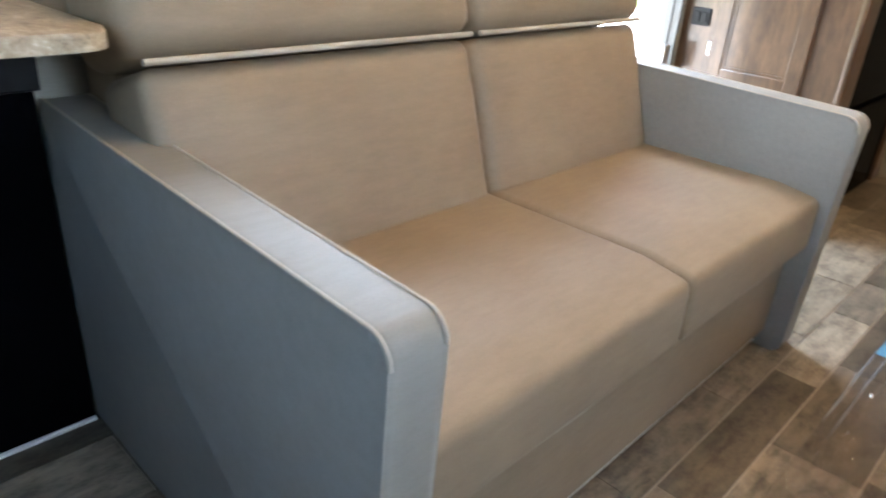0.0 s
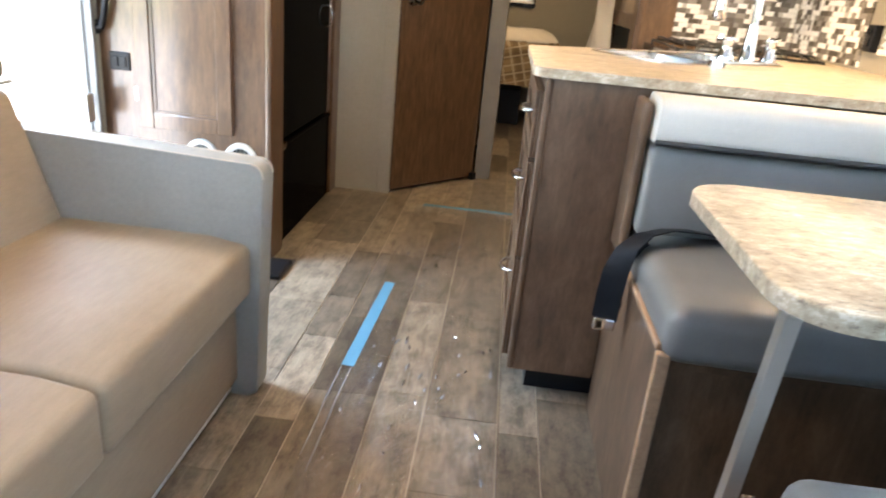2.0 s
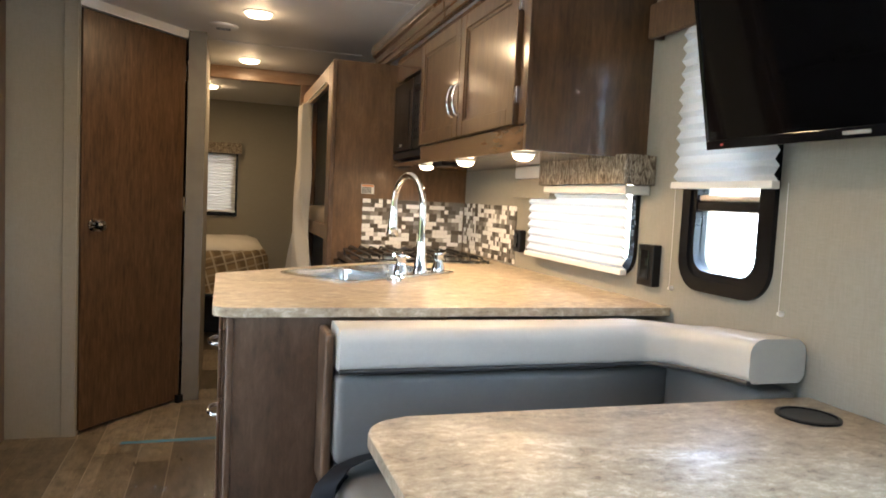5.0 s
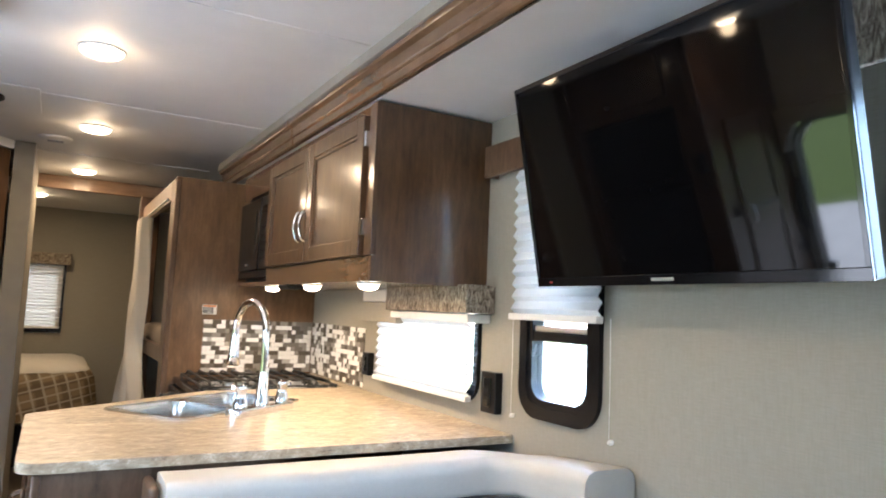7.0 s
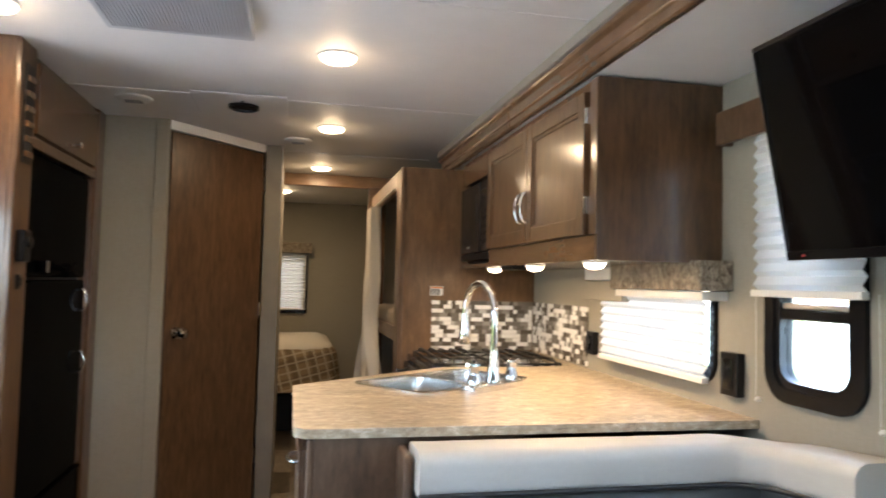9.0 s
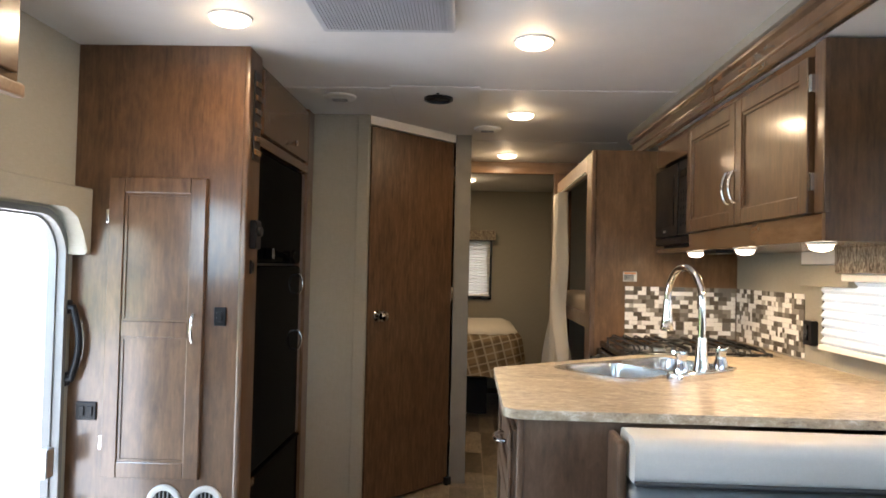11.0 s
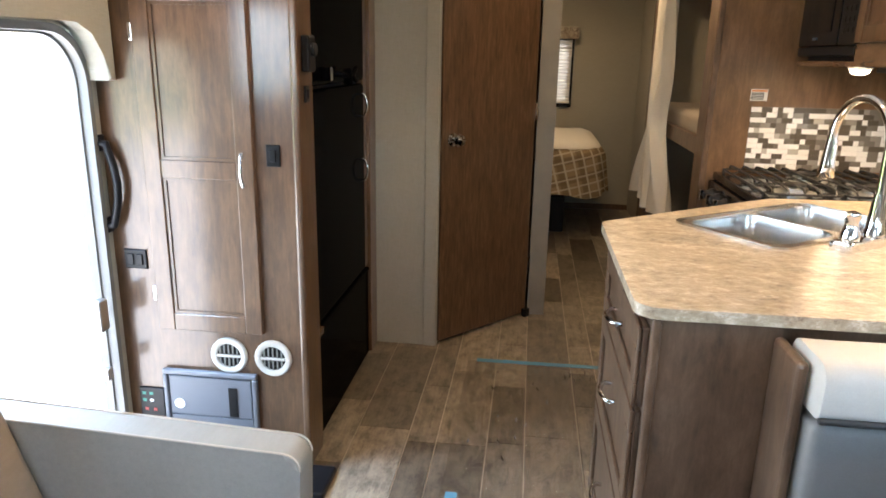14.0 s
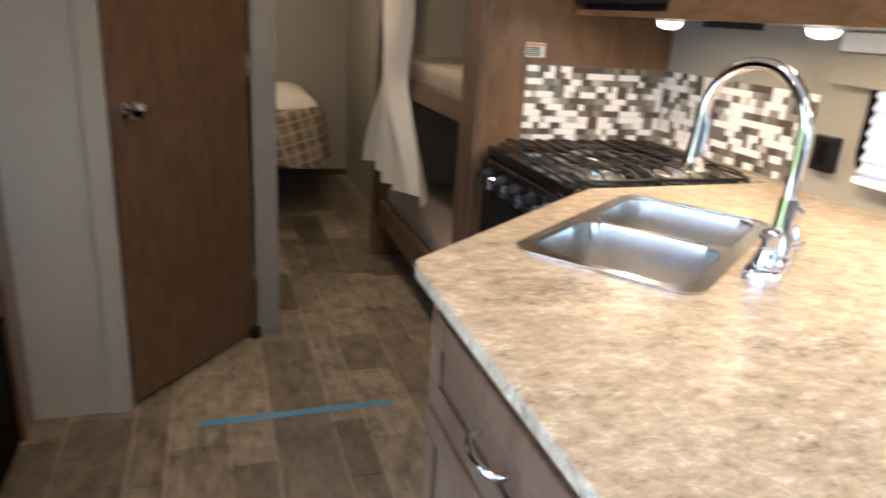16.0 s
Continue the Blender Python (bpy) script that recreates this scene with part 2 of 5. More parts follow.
def plank_mat():
    m, nt, b = mat("vinyl_plank", 0.30)
    oi = nt.nodes.new("ShaderNodeObjectInfo")
    gi = nt.nodes.new("ShaderNodeNewGeometry")
    add = nt.nodes.new("ShaderNodeMath")
    add.operation = 'ADD'
    nt.links.new(oi.outputs["Random"], add.inputs[0])
    nt.links.new(gi.outputs["Random Per Island"], add.inputs[1])
    fr = nt.nodes.new("ShaderNodeMath")
    fr.operation = 'FRACT'
    nt.links.new(add.outputs[0], fr.inputs[0])
    tone = ramp(nt, fr.outputs[0], [(0.0, (0.080, 0.065, 0.047)), (0.25, (0.125, 0.103, 0.075)), (0.6, (0.18, 0.150, 0.110)), (1.0, (0.245, 0.206, 0.153))])
    grain = noise_tex(nt, position(nt, (1, 0.09, 1)), 75, 6, 0.62, 0.5)
    blot = noise_tex(nt, position(nt, (1, 0.5, 1)), 17, 10, 0.76, 0.12)
    worn = noise_tex(nt, position(nt, (1, 0.2, 1)), 30, 6, 0.7, 0.05)
    col = mixed(nt, 0.5, tone, ramp(nt, grain, [(0.3, (0.55, 0.53, 0.51)), (0.7, (1.25, 1.24, 1.22))]), 'MULTIPLY')
    col = mixed(nt, 0.72, col, ramp(nt, blot, [(0.38, (0.30, 0.28, 0.26)), (0.48, (0.92, 0.91, 0.90)), (0.60, (1.5, 1.48, 1.45))]), 'MULTIPLY')
    col = mixed(nt, 0.7, col, ramp(nt, worn, [(0.40, (1.1, 1.1, 1.1)), (0.58, (1.0, 1.0, 1.0)), (0.64, (0.48, 0.46, 0.44))]), 'MULTIPLY')
    nt.links.new(col, b.inputs["Base Color"])
    bump(nt, b, grain, 0.10, 0.0006)
    return m


PLANK = plank_mat()
GROUT = plain("plank_joint", (0.40, 0.345, 0.275), 0.6)


def tile_mat():
    m, nt, b = mat("mosaic_tile", 0.16)
    oi = nt.nodes.new("ShaderNodeObjectInfo")
    tone = ramp(nt, oi.outputs["Random"], [(0.0, (0.095, 0.080, 0.063)), (0.20, (0.165, 0.148, 0.125)), (0.44, (0.27, 0.25, 0.22)), (0.56, (0.45, 0.43, 0.39)), (0.61, (0.84, 0.83, 0.80))], True)
    n = noise_tex(nt, position(nt, (1, 1, 1)), 30, 3)
    nt.links.new(mixed(nt, 0.25, tone, ramp(nt, n, [(0.3, (0.7, 0.7, 0.7)), (0.7, (1.1, 1.1, 1.1))]), 'MULTIPLY'), b.inputs["Base Color"])
    return m


TILE = tile_mat()


def cloth(name, colour, trans=0.35, rough=0.85):
    """Thin cloth that lets some light through."""
    m, nt, b = mat(name, rough, spec=0.15)
    n = noise_tex(nt, position(nt, (1, 1, 1)), 300, 2)
    c = ramp(nt, n, [(0.3, tuple(q * 0.88 for q in colour)), (0.7, colour)])
    nt.links.new(c, b.inputs["Base Color"])
    t = nt.nodes.new("ShaderNodeBsdfTranslucent")
    nt.links.new(c, t.inputs[0])
    mx = node(nt, "ShaderNodeMixShader", Fac=trans)
    nt.links.new(b.outputs[0], mx.inputs[1])
    nt.links.new(t.outputs[0], mx.inputs[2])
    nt.links.new(mx.outputs[0], nt.nodes["Material Output"].inputs[0])
    return m


BLIND = cloth("pleated_shade_cloth", (0.60, 0.63, 0.65), 0.10)
DENSE = cloth("dense_shade_cloth", (0.55, 0.54, 0.50), 0.03)
CURTAIN = cloth("cream_curtain", (0.68, 0.64, 0.56), 0.2)
SHEET = cloth("white_sheet", (0.66, 0.62, 0.54), 0.0)


def plaid():
    """Woven tan blanket: brown and cream stripes crossing at right angles."""
    m, nt, b = mat("plaid_blanket", 0.9, spec=0.1)
    p = position(nt, (1, 1, 1))
    col = None
    for turn, scale, tone in (((0.95, 0.2, 0.25), 6.0, (0.15, 0.11, 0.066)), ((-0.25, 0.1, 0.96), 7.0, (0.16, 0.115, 0.07)), ((0.95, 0.2, 0.25), 12.6, (0.50, 0.44, 0.33)), ((-0.25, 0.1, 0.96), 15.4, (0.46, 0.40, 0.30))):
        d = nt.nodes.new("ShaderNodeVectorMath")
        d.operation = 'DOT_PRODUCT'
        d.inputs[1].default_value = turn
        nt.links.new(p, d.inputs[0])
        f = nt.nodes.new("ShaderNodeMath")
        f.operation = 'MULTIPLY'
        f.inputs[1].default_value = scale
        nt.links.new(d.outputs["Value"], f.inputs[0])
        g = nt.nodes.new("ShaderNodeMath")
        g.operation = 'FRACT'
        nt.links.new(f.outputs[0], g.inputs[0])
        wide = 0.30 if scale < 8 else 0.12
        k = ramp(nt, g.outputs[0], [(0.30, (0, 0, 0)), (0.36, (0.75, 0.75, 0.75)), (0.36 + wide, (0.75, 0.75, 0.75)), (0.42 + wide, (0, 0, 0))])
        col = mixed(nt, k, col or (0.27, 0.20, 0.115), tone)
    nt.links.new(col, b.inputs["Base Color"])
    bump(nt, b, noise_tex(nt, p, 150, 3), 0.3, 0.002)
    return m


PLAID = plaid()


def valance_mat():
    m, nt, b = mat("herringbone_valance", 0.85, spec=0.2)
    n = noise_tex(nt, position(nt, (1, 1, 0.3)), 70, 4, 0.6, 2.5)
    nt.links.new(ramp(nt, n, [(0.38, (0.085, 0.065, 0.045)), (0.5, (0.22, 0.185, 0.14)), (0.66, (0.42, 0.37, 0.29))]), b.inputs["Base Color"])
    bump(nt, b, n, 0.4, 0.002)
    return m


VALANCE = valance_mat()


def glass():
    m, nt, b = mat("window_glass", 0.02)
    b.inputs["Transmission Weight"].default_value = 1.0
    b.inputs["IOR"].default_value = 1.02
    b.inputs["Base Color"].default_value = (0.93, 0.96, 0.96, 1)
    return m


GLASS = glass()


def film_mat():
    """Clear wrinkled protective film: mostly see-through, with gloss."""
    m, nt, b = mat("clear_film", 0.1)
    g = node(nt, "ShaderNodeBsdfGlossy", Roughness=0.04)
    tr = nt.nodes.new("ShaderNodeBsdfTransparent")
    w = noise_tex(nt, position(nt, (1, 0.3, 1)), 22, 4, 0.6, 1.8)
    bp = node(nt, "ShaderNodeBump", Strength=0.9, Distance=0.03)
    nt.links.new(w, bp.inputs["Height"])
    nt.links.new(bp.outputs[0], g.inputs["Normal"])
    mx = node(nt, "ShaderNodeMixShader", Fac=0.08)
    nt.links.new(tr.outputs[0], mx.inputs[1])
    nt.links.new(g.outputs[0], mx.inputs[2])
    nt.links.new(mx.outputs[0], nt.nodes["Material Output"].inputs[0])
    return m


FILM = film_mat()
FOLD = plain("film_fold", (0.26, 0.28, 0.30), 0.08, spec=1.0, vary=0.25)


def glow(name, colour, strength):
    m, nt, b = mat(name, 0.5)
    b.inputs["Base Color"].default_value = (*colour, 1)
    b.inputs["Emission Color"].default_value = (*colour, 1)
    b.inputs["Emission Strength"].default_value = strength
    return m


LENS = glow("lamp_lens", (1.0, 0.80, 0.52), 0.8)
GREENLED, REDLED, AMBER = glow("green_led", (0.02, 0.16, 0.12), 0.05), glow("red_led", (0.20, 0.02, 0.015), 0.05), glow("amber_bulb", (1.0, 0.55, 0.12), 0.35)


def grass_mat(name, a, b_):
    m, nt, b = mat(name, 0.9, spec=0.1)
    n = noise_tex(nt, position(nt, (1, 1, 1)), 3, 6)
    nt.links.new(ramp(nt, n, [(0.3, a), (0.7, b_)]), b.inputs["Base Color"])
    return m


GRASS = grass_mat("lawn_grass", (0.06, 0.09, 0.025), (0.10, 0.14, 0.04))
ASPHALT = grass_mat("pale_concrete", (0.36, 0.37, 0.38), (0.46, 0.47, 0.48))


# ---- builders ----
def part(name, bm, material, parent=None, label="", smooth=None):
    """Links a bmesh as one mesh object, under a thing or a part where one is given."""
    bmesh.ops.recalc_face_normals(bm, faces=bm.faces[:])
    me = bpy.data.meshes.new(name)
    if smooth is not None:
        for f in bm.faces:
            f.smooth = True
        lim = radians(smooth)
        for e in bm.edges:
            if len(e.link_faces) == 2 and e.calc_face_angle(0) > lim:
                e.smooth = False
    if parent is not None:
        bm.transform(Matrix.Translation(-base_of(parent)))
    bm.to_mesh(me)
    bm.free()
    me.materials.append(material)
    ob = new(name, me)
    if parent is not None:
        ob.parent = parent
    if label:
        ob["label"] = label
    return ob


def base_of(ob):
    p = ob.location.copy()
    while ob.parent:
        ob = ob.parent
        p += ob.location
    return p


def thing(name, at, label, category, group="", kind=""):
    ob = new(name)
    ob.location = at
    ob.empty_display_size = 0.1
    return tagged(ob, label, category, group, kind)


def structure(name, bm, material, label, category="structure", smooth=None):
    return tagged(part(name, bm, material, None, "", smooth), label, category, "", "structure")


def box(bm, x0, x1, y0, y1, z0, z1, bevel=0.0, seg=2):
    r = bmesh.ops.create_cube(bm, size=1.0)
    vs = r["verts"]
    for v in vs:
        v.co = Vector(((x0 + x1) / 2 + v.co.x * (x1 - x0), (y0 + y1) / 2 + v.co.y * (y1 - y0), (z0 + z1) / 2 + v.co.z * (z1 - z0)))
    if bevel:
        es = list({e for v in vs for e in v.link_edges})
        bmesh.ops.bevel(bm, geom=es, offset=bevel, segments=seg, profile=0.5, affect='EDGES', clamp_overlap=True)
    return bm


def bx(x0, x1, y0, y1, z0, z1, bevel=0.0, seg=2):
    return box(bmesh.new(), x0, x1, y0, y1, z0, z1, bevel, seg)


def rounded(pts, radii, seg=6):
    """A closed outline with its corners rounded."""
    out, n = [], len(pts)
    if isinstance(radii, (int, float)):
        radii = [radii] * n
    for i in range(n):
        p, a, b = Vector(pts[i]), Vector(pts[i - 1]), Vector(pts[(i + 1) % n])
        r = radii[i]
        if r <= 0:
            out.append(p)
            continue
        da, db = (a - p).normalized(), (b - p).normalized()
        half = da.angle(db) / 2
        d = min(r / math.tan(half), (a - p).length * 0.49, (b - p).length * 0.49)
        r = d * math.tan(half)
        c = p + (da + db).normalized() * (r / math.sin(half))
        s, e = p + da * d - c, p + db * d - c
        ang = s.angle(e)
        for k in range(seg + 1):
            t = k / seg
            q = s * (math.sin((1 - t) * ang) / math.sin(ang)) + e * (math.sin(t * ang) / math.sin(ang))
            out.append(c + q)
    return out


def prism(outline, lift, d0, d1, bevel=0.0, bm=None, hole=None):
    """An outline in two axes, drawn out from d0 to d1; lift(u, v, d) gives the place. hole: an inner outline with as many points."""
    bm = bm or bmesh.new()
    if hole is None:
        lo = [bm.verts.new(lift(p[0], p[1], d0)) for p in outline]
        hi = [bm.verts.new(lift(p[0], p[1], d1)) for p in outline]
        bm.faces.new(lo)
        top = bm.faces.new(hi)
        n = len(lo)
        for i in range(n):
            bm.faces.new((lo[i], lo[(i + 1) % n], hi[(i + 1) % n], hi[i]))
        if bevel:
            es = list(top.edges)
            bmesh.ops.bevel(bm, geom=es, offset=bevel, segments=3, profile=0.5, affect='EDGES', clamp_overlap=True)
    else:
        rings = [[bm.verts.new(lift(p[0], p[1], d)) for p in o] for o, d in ((outline, d0), (outline, d1), (hole, d1), (hole, d0))]
        n = len(outline)
        for a in range(4):
            ra, rb = rings[a], rings[(a + 1) % 4]
            for i in range(n):
                bm.faces.new((ra[i], ra[(i + 1) % n], rb[(i + 1) % n], rb[i]))
    return bm


def in_x(u, v, d): return (d, u, v)
def in_y(u, v, d): return (u, d, v)
def in_z(u, v, d): return (u, v, d)


def rect(u0, u1, v0, v1): return [(u0, v0), (u1, v0), (u1, v1), (u0, v1)]


def tube(points, r, bm=None, seg=10, closed=False):
    """A round bar along points."""
    bm = bm or bmesh.new()
    pts = [Vector(p) for p in points]
    rings, up = [], None
    for i, p in enumerate(pts):
        a = pts[i - 1] if i > 0 or closed else p
        b = pts[(i + 1) % len(pts)] if i < len(pts) - 1 or closed else p
        d = (b - a).normalized()
        if up is None:
            up = d.orthogonal().normalized()
        up = (up - d * up.dot(d)).normalized()
        side = d.cross(up)
        rr = r[i] if isinstance(r, (list, tuple)) else r
        rings.append([bm.verts.new(p + (up * math.cos(2 * math.pi * k / seg) + side * math.sin(2 * math.pi * k / seg)) * rr) for k in range(seg)])
    m = len(rings)
    for i in range(m if closed else m - 1):
        a, b = rings[i], rings[(i + 1) % m]
        for k in range(seg):
            bm.faces.new((a[k], a[(k + 1) % seg], b[(k + 1) % seg], b[k]))
    if not closed:
        bm.faces.new(rings[0][::-1])
        bm.faces.new(rings[-1])
    return bm


def lathe(profile, origin, axis='z', seg=24, bm=None, turn=None):
    """A profile of (radius, height) turned round an axis through origin."""
    bm = bm or bmesh.new()
    o = Vector(origin)
    rot = {'z': Matrix.Identity(3), 'x': Matrix.Rotation(math.pi / 2, 3, 'Y'), 'y': Matrix.Rotation(-math.pi / 2, 3, 'X')}[axis]
    if turn is not None:
        rot = turn @ rot
    rings = []
    for r, h in profile:
        rings.append([bm.verts.new(o + rot @ Vector((max(r, 1e-4) * math.cos(2 * math.pi * k / seg), max(r, 1e-4) * math.sin(2 * math.pi * k / seg), h))) for k in range(seg)])
    for a, b in zip(rings, rings[1:]):
        for k in range(seg):
            bm.faces.new((a[k], a[(k + 1) % seg], b[(k + 1) % seg], b[k]))
    bm.faces.new(rings[0][::-1])
    bm.faces.new(rings[-1])
    return bm


def pillow(x0, x1, y0, y1, z0, z1, bevel=0.03, puff=0.012, axis=2):
    """A stuffed cushion: rounded block whose faces swell on both sides of the axis."""
    bm = bx(x0, x1, y0, y1, z0, z1, bevel, 4)
    bmesh.ops.subdivide_edges(bm, edges=[e for e in bm.edges if e.calc_length() > 0.12], cuts=5, use_grid_fill=True)
    lo, hi = (x0, y0, z0), (x1, y1, z1)
    mid = [(a + b) / 2 for a, b in zip(lo, hi)]
    o = [i for i in range(3) if i != axis]
    for v in bm.verts:
        s = 1.0
        for i in o:
            s *= max(0.0, 1 - ((v.co[i] - mid[i]) / ((hi[i] - lo[i]) / 2)) ** 4)
        half = (hi[axis] - lo[axis]) / 2
        v.co[axis] += puff * s * (v.co[axis] - mid[axis]) / half
        v.co += 0.0012 * noise.noise_vector(v.co * 9)
    return bm


def wall_bm(axis, d0, d1, u0, u1, z0, z1, holes=()):
    """A wall as blocks round its openings (u0, u1, z0, z1)."""
    bm = bmesh.new()
    cuts = sorted({u0, u1, *[h[0] for h in holes], *[h[1] for h in holes]})
    for a, b in zip(cuts, cuts[1:]):
        spans, z = [], z0
        for h in sorted((h for h in holes if h[0] < (a + b) / 2 < h[1]), key=lambda h: h[2]):
            if h[2] > z:
                spans.append((z, h[2]))
            z = h[3]
        if z < z1:
            spans.append((z, z1))
        for s, e in spans:
            if axis == 'x':
                box(bm, d0, d1, a, b, s, e)
            else:
                box(bm, a, b, d0, d1, s, e)
    return bm


# ---- structure ----
structure("floor", bx(LX - 0.05, RX + 0.05, -1.35, 7.35, -0.06, -0.004), GROUT, "vinyl floor sheet in wood-look planks with pale joints", "floor")
structure("ceiling", bx(LX - 0.05, 1.255, -1.35, 7.35, CEIL, CEIL + 0.05), CEILING, "white ceiling panels with thin cover strips", "ceiling")
structure("ceiling_slide", bx(1.255, RX + 0.05, -0.9, 3.875, SLIDE_CEIL, SLIDE_CEIL + 0.05), CEILING, "lower white ceiling of the slide-out", "ceiling")
structure("ceiling_bunk", bx(1.255, RX + 0.05, 3.875, 7.35, CEIL, CEIL + 0.05), CEILING, "white ceiling above the bunks", "ceiling")
structure("wall_west", wall_bm('x', LX - 0.05, LX, -1.35, 7.35, -0.06, CEIL, [(2.06, 2.735, 0.0, 1.40), (0.74, 1.76, 1.13, 1.59)]), WALL, "greige linen-textured vinyl wall", "wall")
KW, W2, W3 = (2.252, 3.0, 0.985, 1.42), (1.69, 2.00, 0.985, 1.70), (0.26, 0.966, 1.03, 1.70)
structure("wall_east", wall_bm('x', RX, RX + 0.05, -0.95, 3.875, -0.06, SLIDE_CEIL, [(a + k, b - k, c + k, d - k) for (a, b, c, d), k in ((KW, 0.012), (W2, 0.022), (W3, 0.026))]), WALL, "greige linen-textured vinyl wall of the slide-out", "wall")
structure("wall_east_rear", bx(RX, RX + 0.05, 3.875, 5.40, -0.06, CEIL), WALL, "greige vinyl wall behind the bunks", "wall")
structure("wall_east_bedroom", bx(1.13, 1.18, 5.40, 7.30, -0.06, CEIL), WALL, "greige vinyl bedroom wall", "wall")
structure("wall_slide_end", bx(1.255, RX, -0.95, -0.9, -0.06, CEIL), WALL, "greige vinyl end wall of the slide-out", "wall")
structure("wall_east_front", bx(1.255, 1.305, -1.35, -0.95, -0.06, CEIL), WALL, "greige vinyl wall", "wall")
structure("wall_south", wall_bm('y', -1.35, -1.30, LX, 1.255, -0.06, CEIL, [(-0.42, 0.62, 1.02, 1.60)]), WALL, "greige vinyl front wall, unseen, with an assumed window opening", "wall")
structure("wall_north", wall_bm('y', 7.30, 7.35, LX, 1.13, -0.06, CEIL, [(0.10, 0.53, 0.95, 1.53)]), WALL, "greige vinyl bedroom end wall", "wall")
structure("wall_fridge_side", bx(-0.56, -0.20, 3.88, 3.93, 0.0, CEIL), WALL, "narrow greige wall beside the bathroom door", "wall")
structure("wall_hall", bx(0.285, 0.322, 4.45, 5.37, 0.0, CEIL), WALL, "greige wall of the short hall", "wall")
structure("wall_post", bx(0.232, 0.322, 4.39, 4.45, 0.0, CEIL), SHADED_WALL, "narrow greige wall, darkened for shade, at the hinge side of the bathroom door", "wall")
structure("wall_bathroom_back", bx(LX, 0.285, 5.32, 5.37, 0.0, CEIL), WALL, "greige wall between bathroom and bedroom", "wall")
structure("trim_casing", bx(-0.262, -0.204, 3.868, 3.88, 0.0, CEIL, 0.003), WALL, "flat greige casing strip beside the bathroom door", "trim")
structure("beam_hall", bx(0.322, RX, 5.37, 5.43, 1.935, CEIL, 0.004), HEADER, "honey-brown wooden header across the hall", "beam")
for ys in (2.18, 3.35, 4.55):
    structure("trim_ceiling", bx(LX, 1.20, ys - 0.008, ys + 0.008, CEIL - 0.004, CEIL, 0.0015), CEILING, "thin white ceiling cover strip", "trim")
structure("trim_slide_board", bx(1.206, 1.252, -0.9, 4.3, 1.986, CEIL), WALL, "greige board above the slide-out trim", "trim")


def slide_trim():
    t = thing("slide_trim", (1.23, 1.5, 1.875), "moulded brown wooden trim along the slide-out ceiling edge", "trim", "", "structure")
    prof = [(1.254, 1.886), (1.238, 1.880), (1.230, 1.881), (1.226, 1.886), (1.225, 1.908), (1.219, 1.912), (1.218, 1.916), (1.221, 1.920), (1.219, 1.950), (1.210, 1.954), (1.204, 1.957), (1.201, 1.964), (1.201, 1.974), (1.207, 1.9855), (1.254, 1.9855)]
    for y0, y1 in ((-0.9, 2.985), (2.989, 4.25)):
        part("moulding", prism(prof, lambda u, v, d: (u, d, v), y0, y1), WALNUT_Y, t, "", 30)
    part("joint_cap", prism([(u - 0.0025 if u < 1.25 else u, v) for u, v in prof], lambda u, v, d: (u, d, v), 2.979, 2.995), WALNUT_Y, t)
    return t


slide_trim()

# ground outside
structure("ground", bx(-60, 60, -60, 60, -0.80, -0.70), GRASS, "green lawn around the parked trailer", "ground")
structure("pavement", bx(-9.0, 9, -20, 20, -0.70, -0.69), ASPHALT, "pale concrete beside the trailer", "pavement")


# ---- windows ----
def rv_window(name, y0, y1, z0, z1, r, wide, sash=None, label=""):
    t = thing(name, (RX, (y0 + y1) / 2, z0), label, "window", "", "structure")
    o = rounded(rect(y0 - 0.014, y1 + 0.014, z0 - 0.014, z1 + 0.014), r + 0.014, 8)
    m_ = rounded(rect(y0 + wide * 0.5, y1 - wide * 0.5, z0 + wide * 0.5, z1 - wide * 0.5), r * 0.85, 8)
    i = rounded(rect(y0 + wide, y1 - wide, z0 + wide, z1 - wide), r * 0.7, 8)
    part("window_frame", prism(o, in_x, RX - 0.014, RX + 0.001, 0, None, m_), RUBBER, t, "black rounded window frame", 40)
    part("window_seal", prism(m_, in_x, RX - 0.008, RX + 0.03, 0, None, i), RUBBER, t, "", 40)
    if sash:
        part("sash_rail", bx(RX - 0.006, RX + 0.02, y0 + wide, y1 - wide, sash - 0.014, sash + 0.014, 0.004), RUBBER, t, "black sash rail")
        part("sash_lip", bx(RX + 0.0, RX + 0.025, y0 + wide, y1 - wide, sash + 0.014, sash + 0.030, 0.003), ALU, t)
    g = part("pane", prism(i, in_x, RX + 0.012, RX + 0.016), GLASS, t, "clear window pane")
    g.visible_shadow = False
    return t


rv_window("window_dinette", W2[0], W2[1], W2[2], W2[3], 0.07, 0.040, 1.20, "black-framed window with rounded corners, half covered by a shade")
rv_window("window_slide", W3[0], W3[1], W3[2], W3[3], 0.11, 0.036, 1.20, "large black-framed window with rounded corners beside the television")
rv_window("window_kitchen", KW[0], KW[1], KW[2], KW[3], 0.06, 0.022, None, "black-framed kitchen window behind a pleated shade")


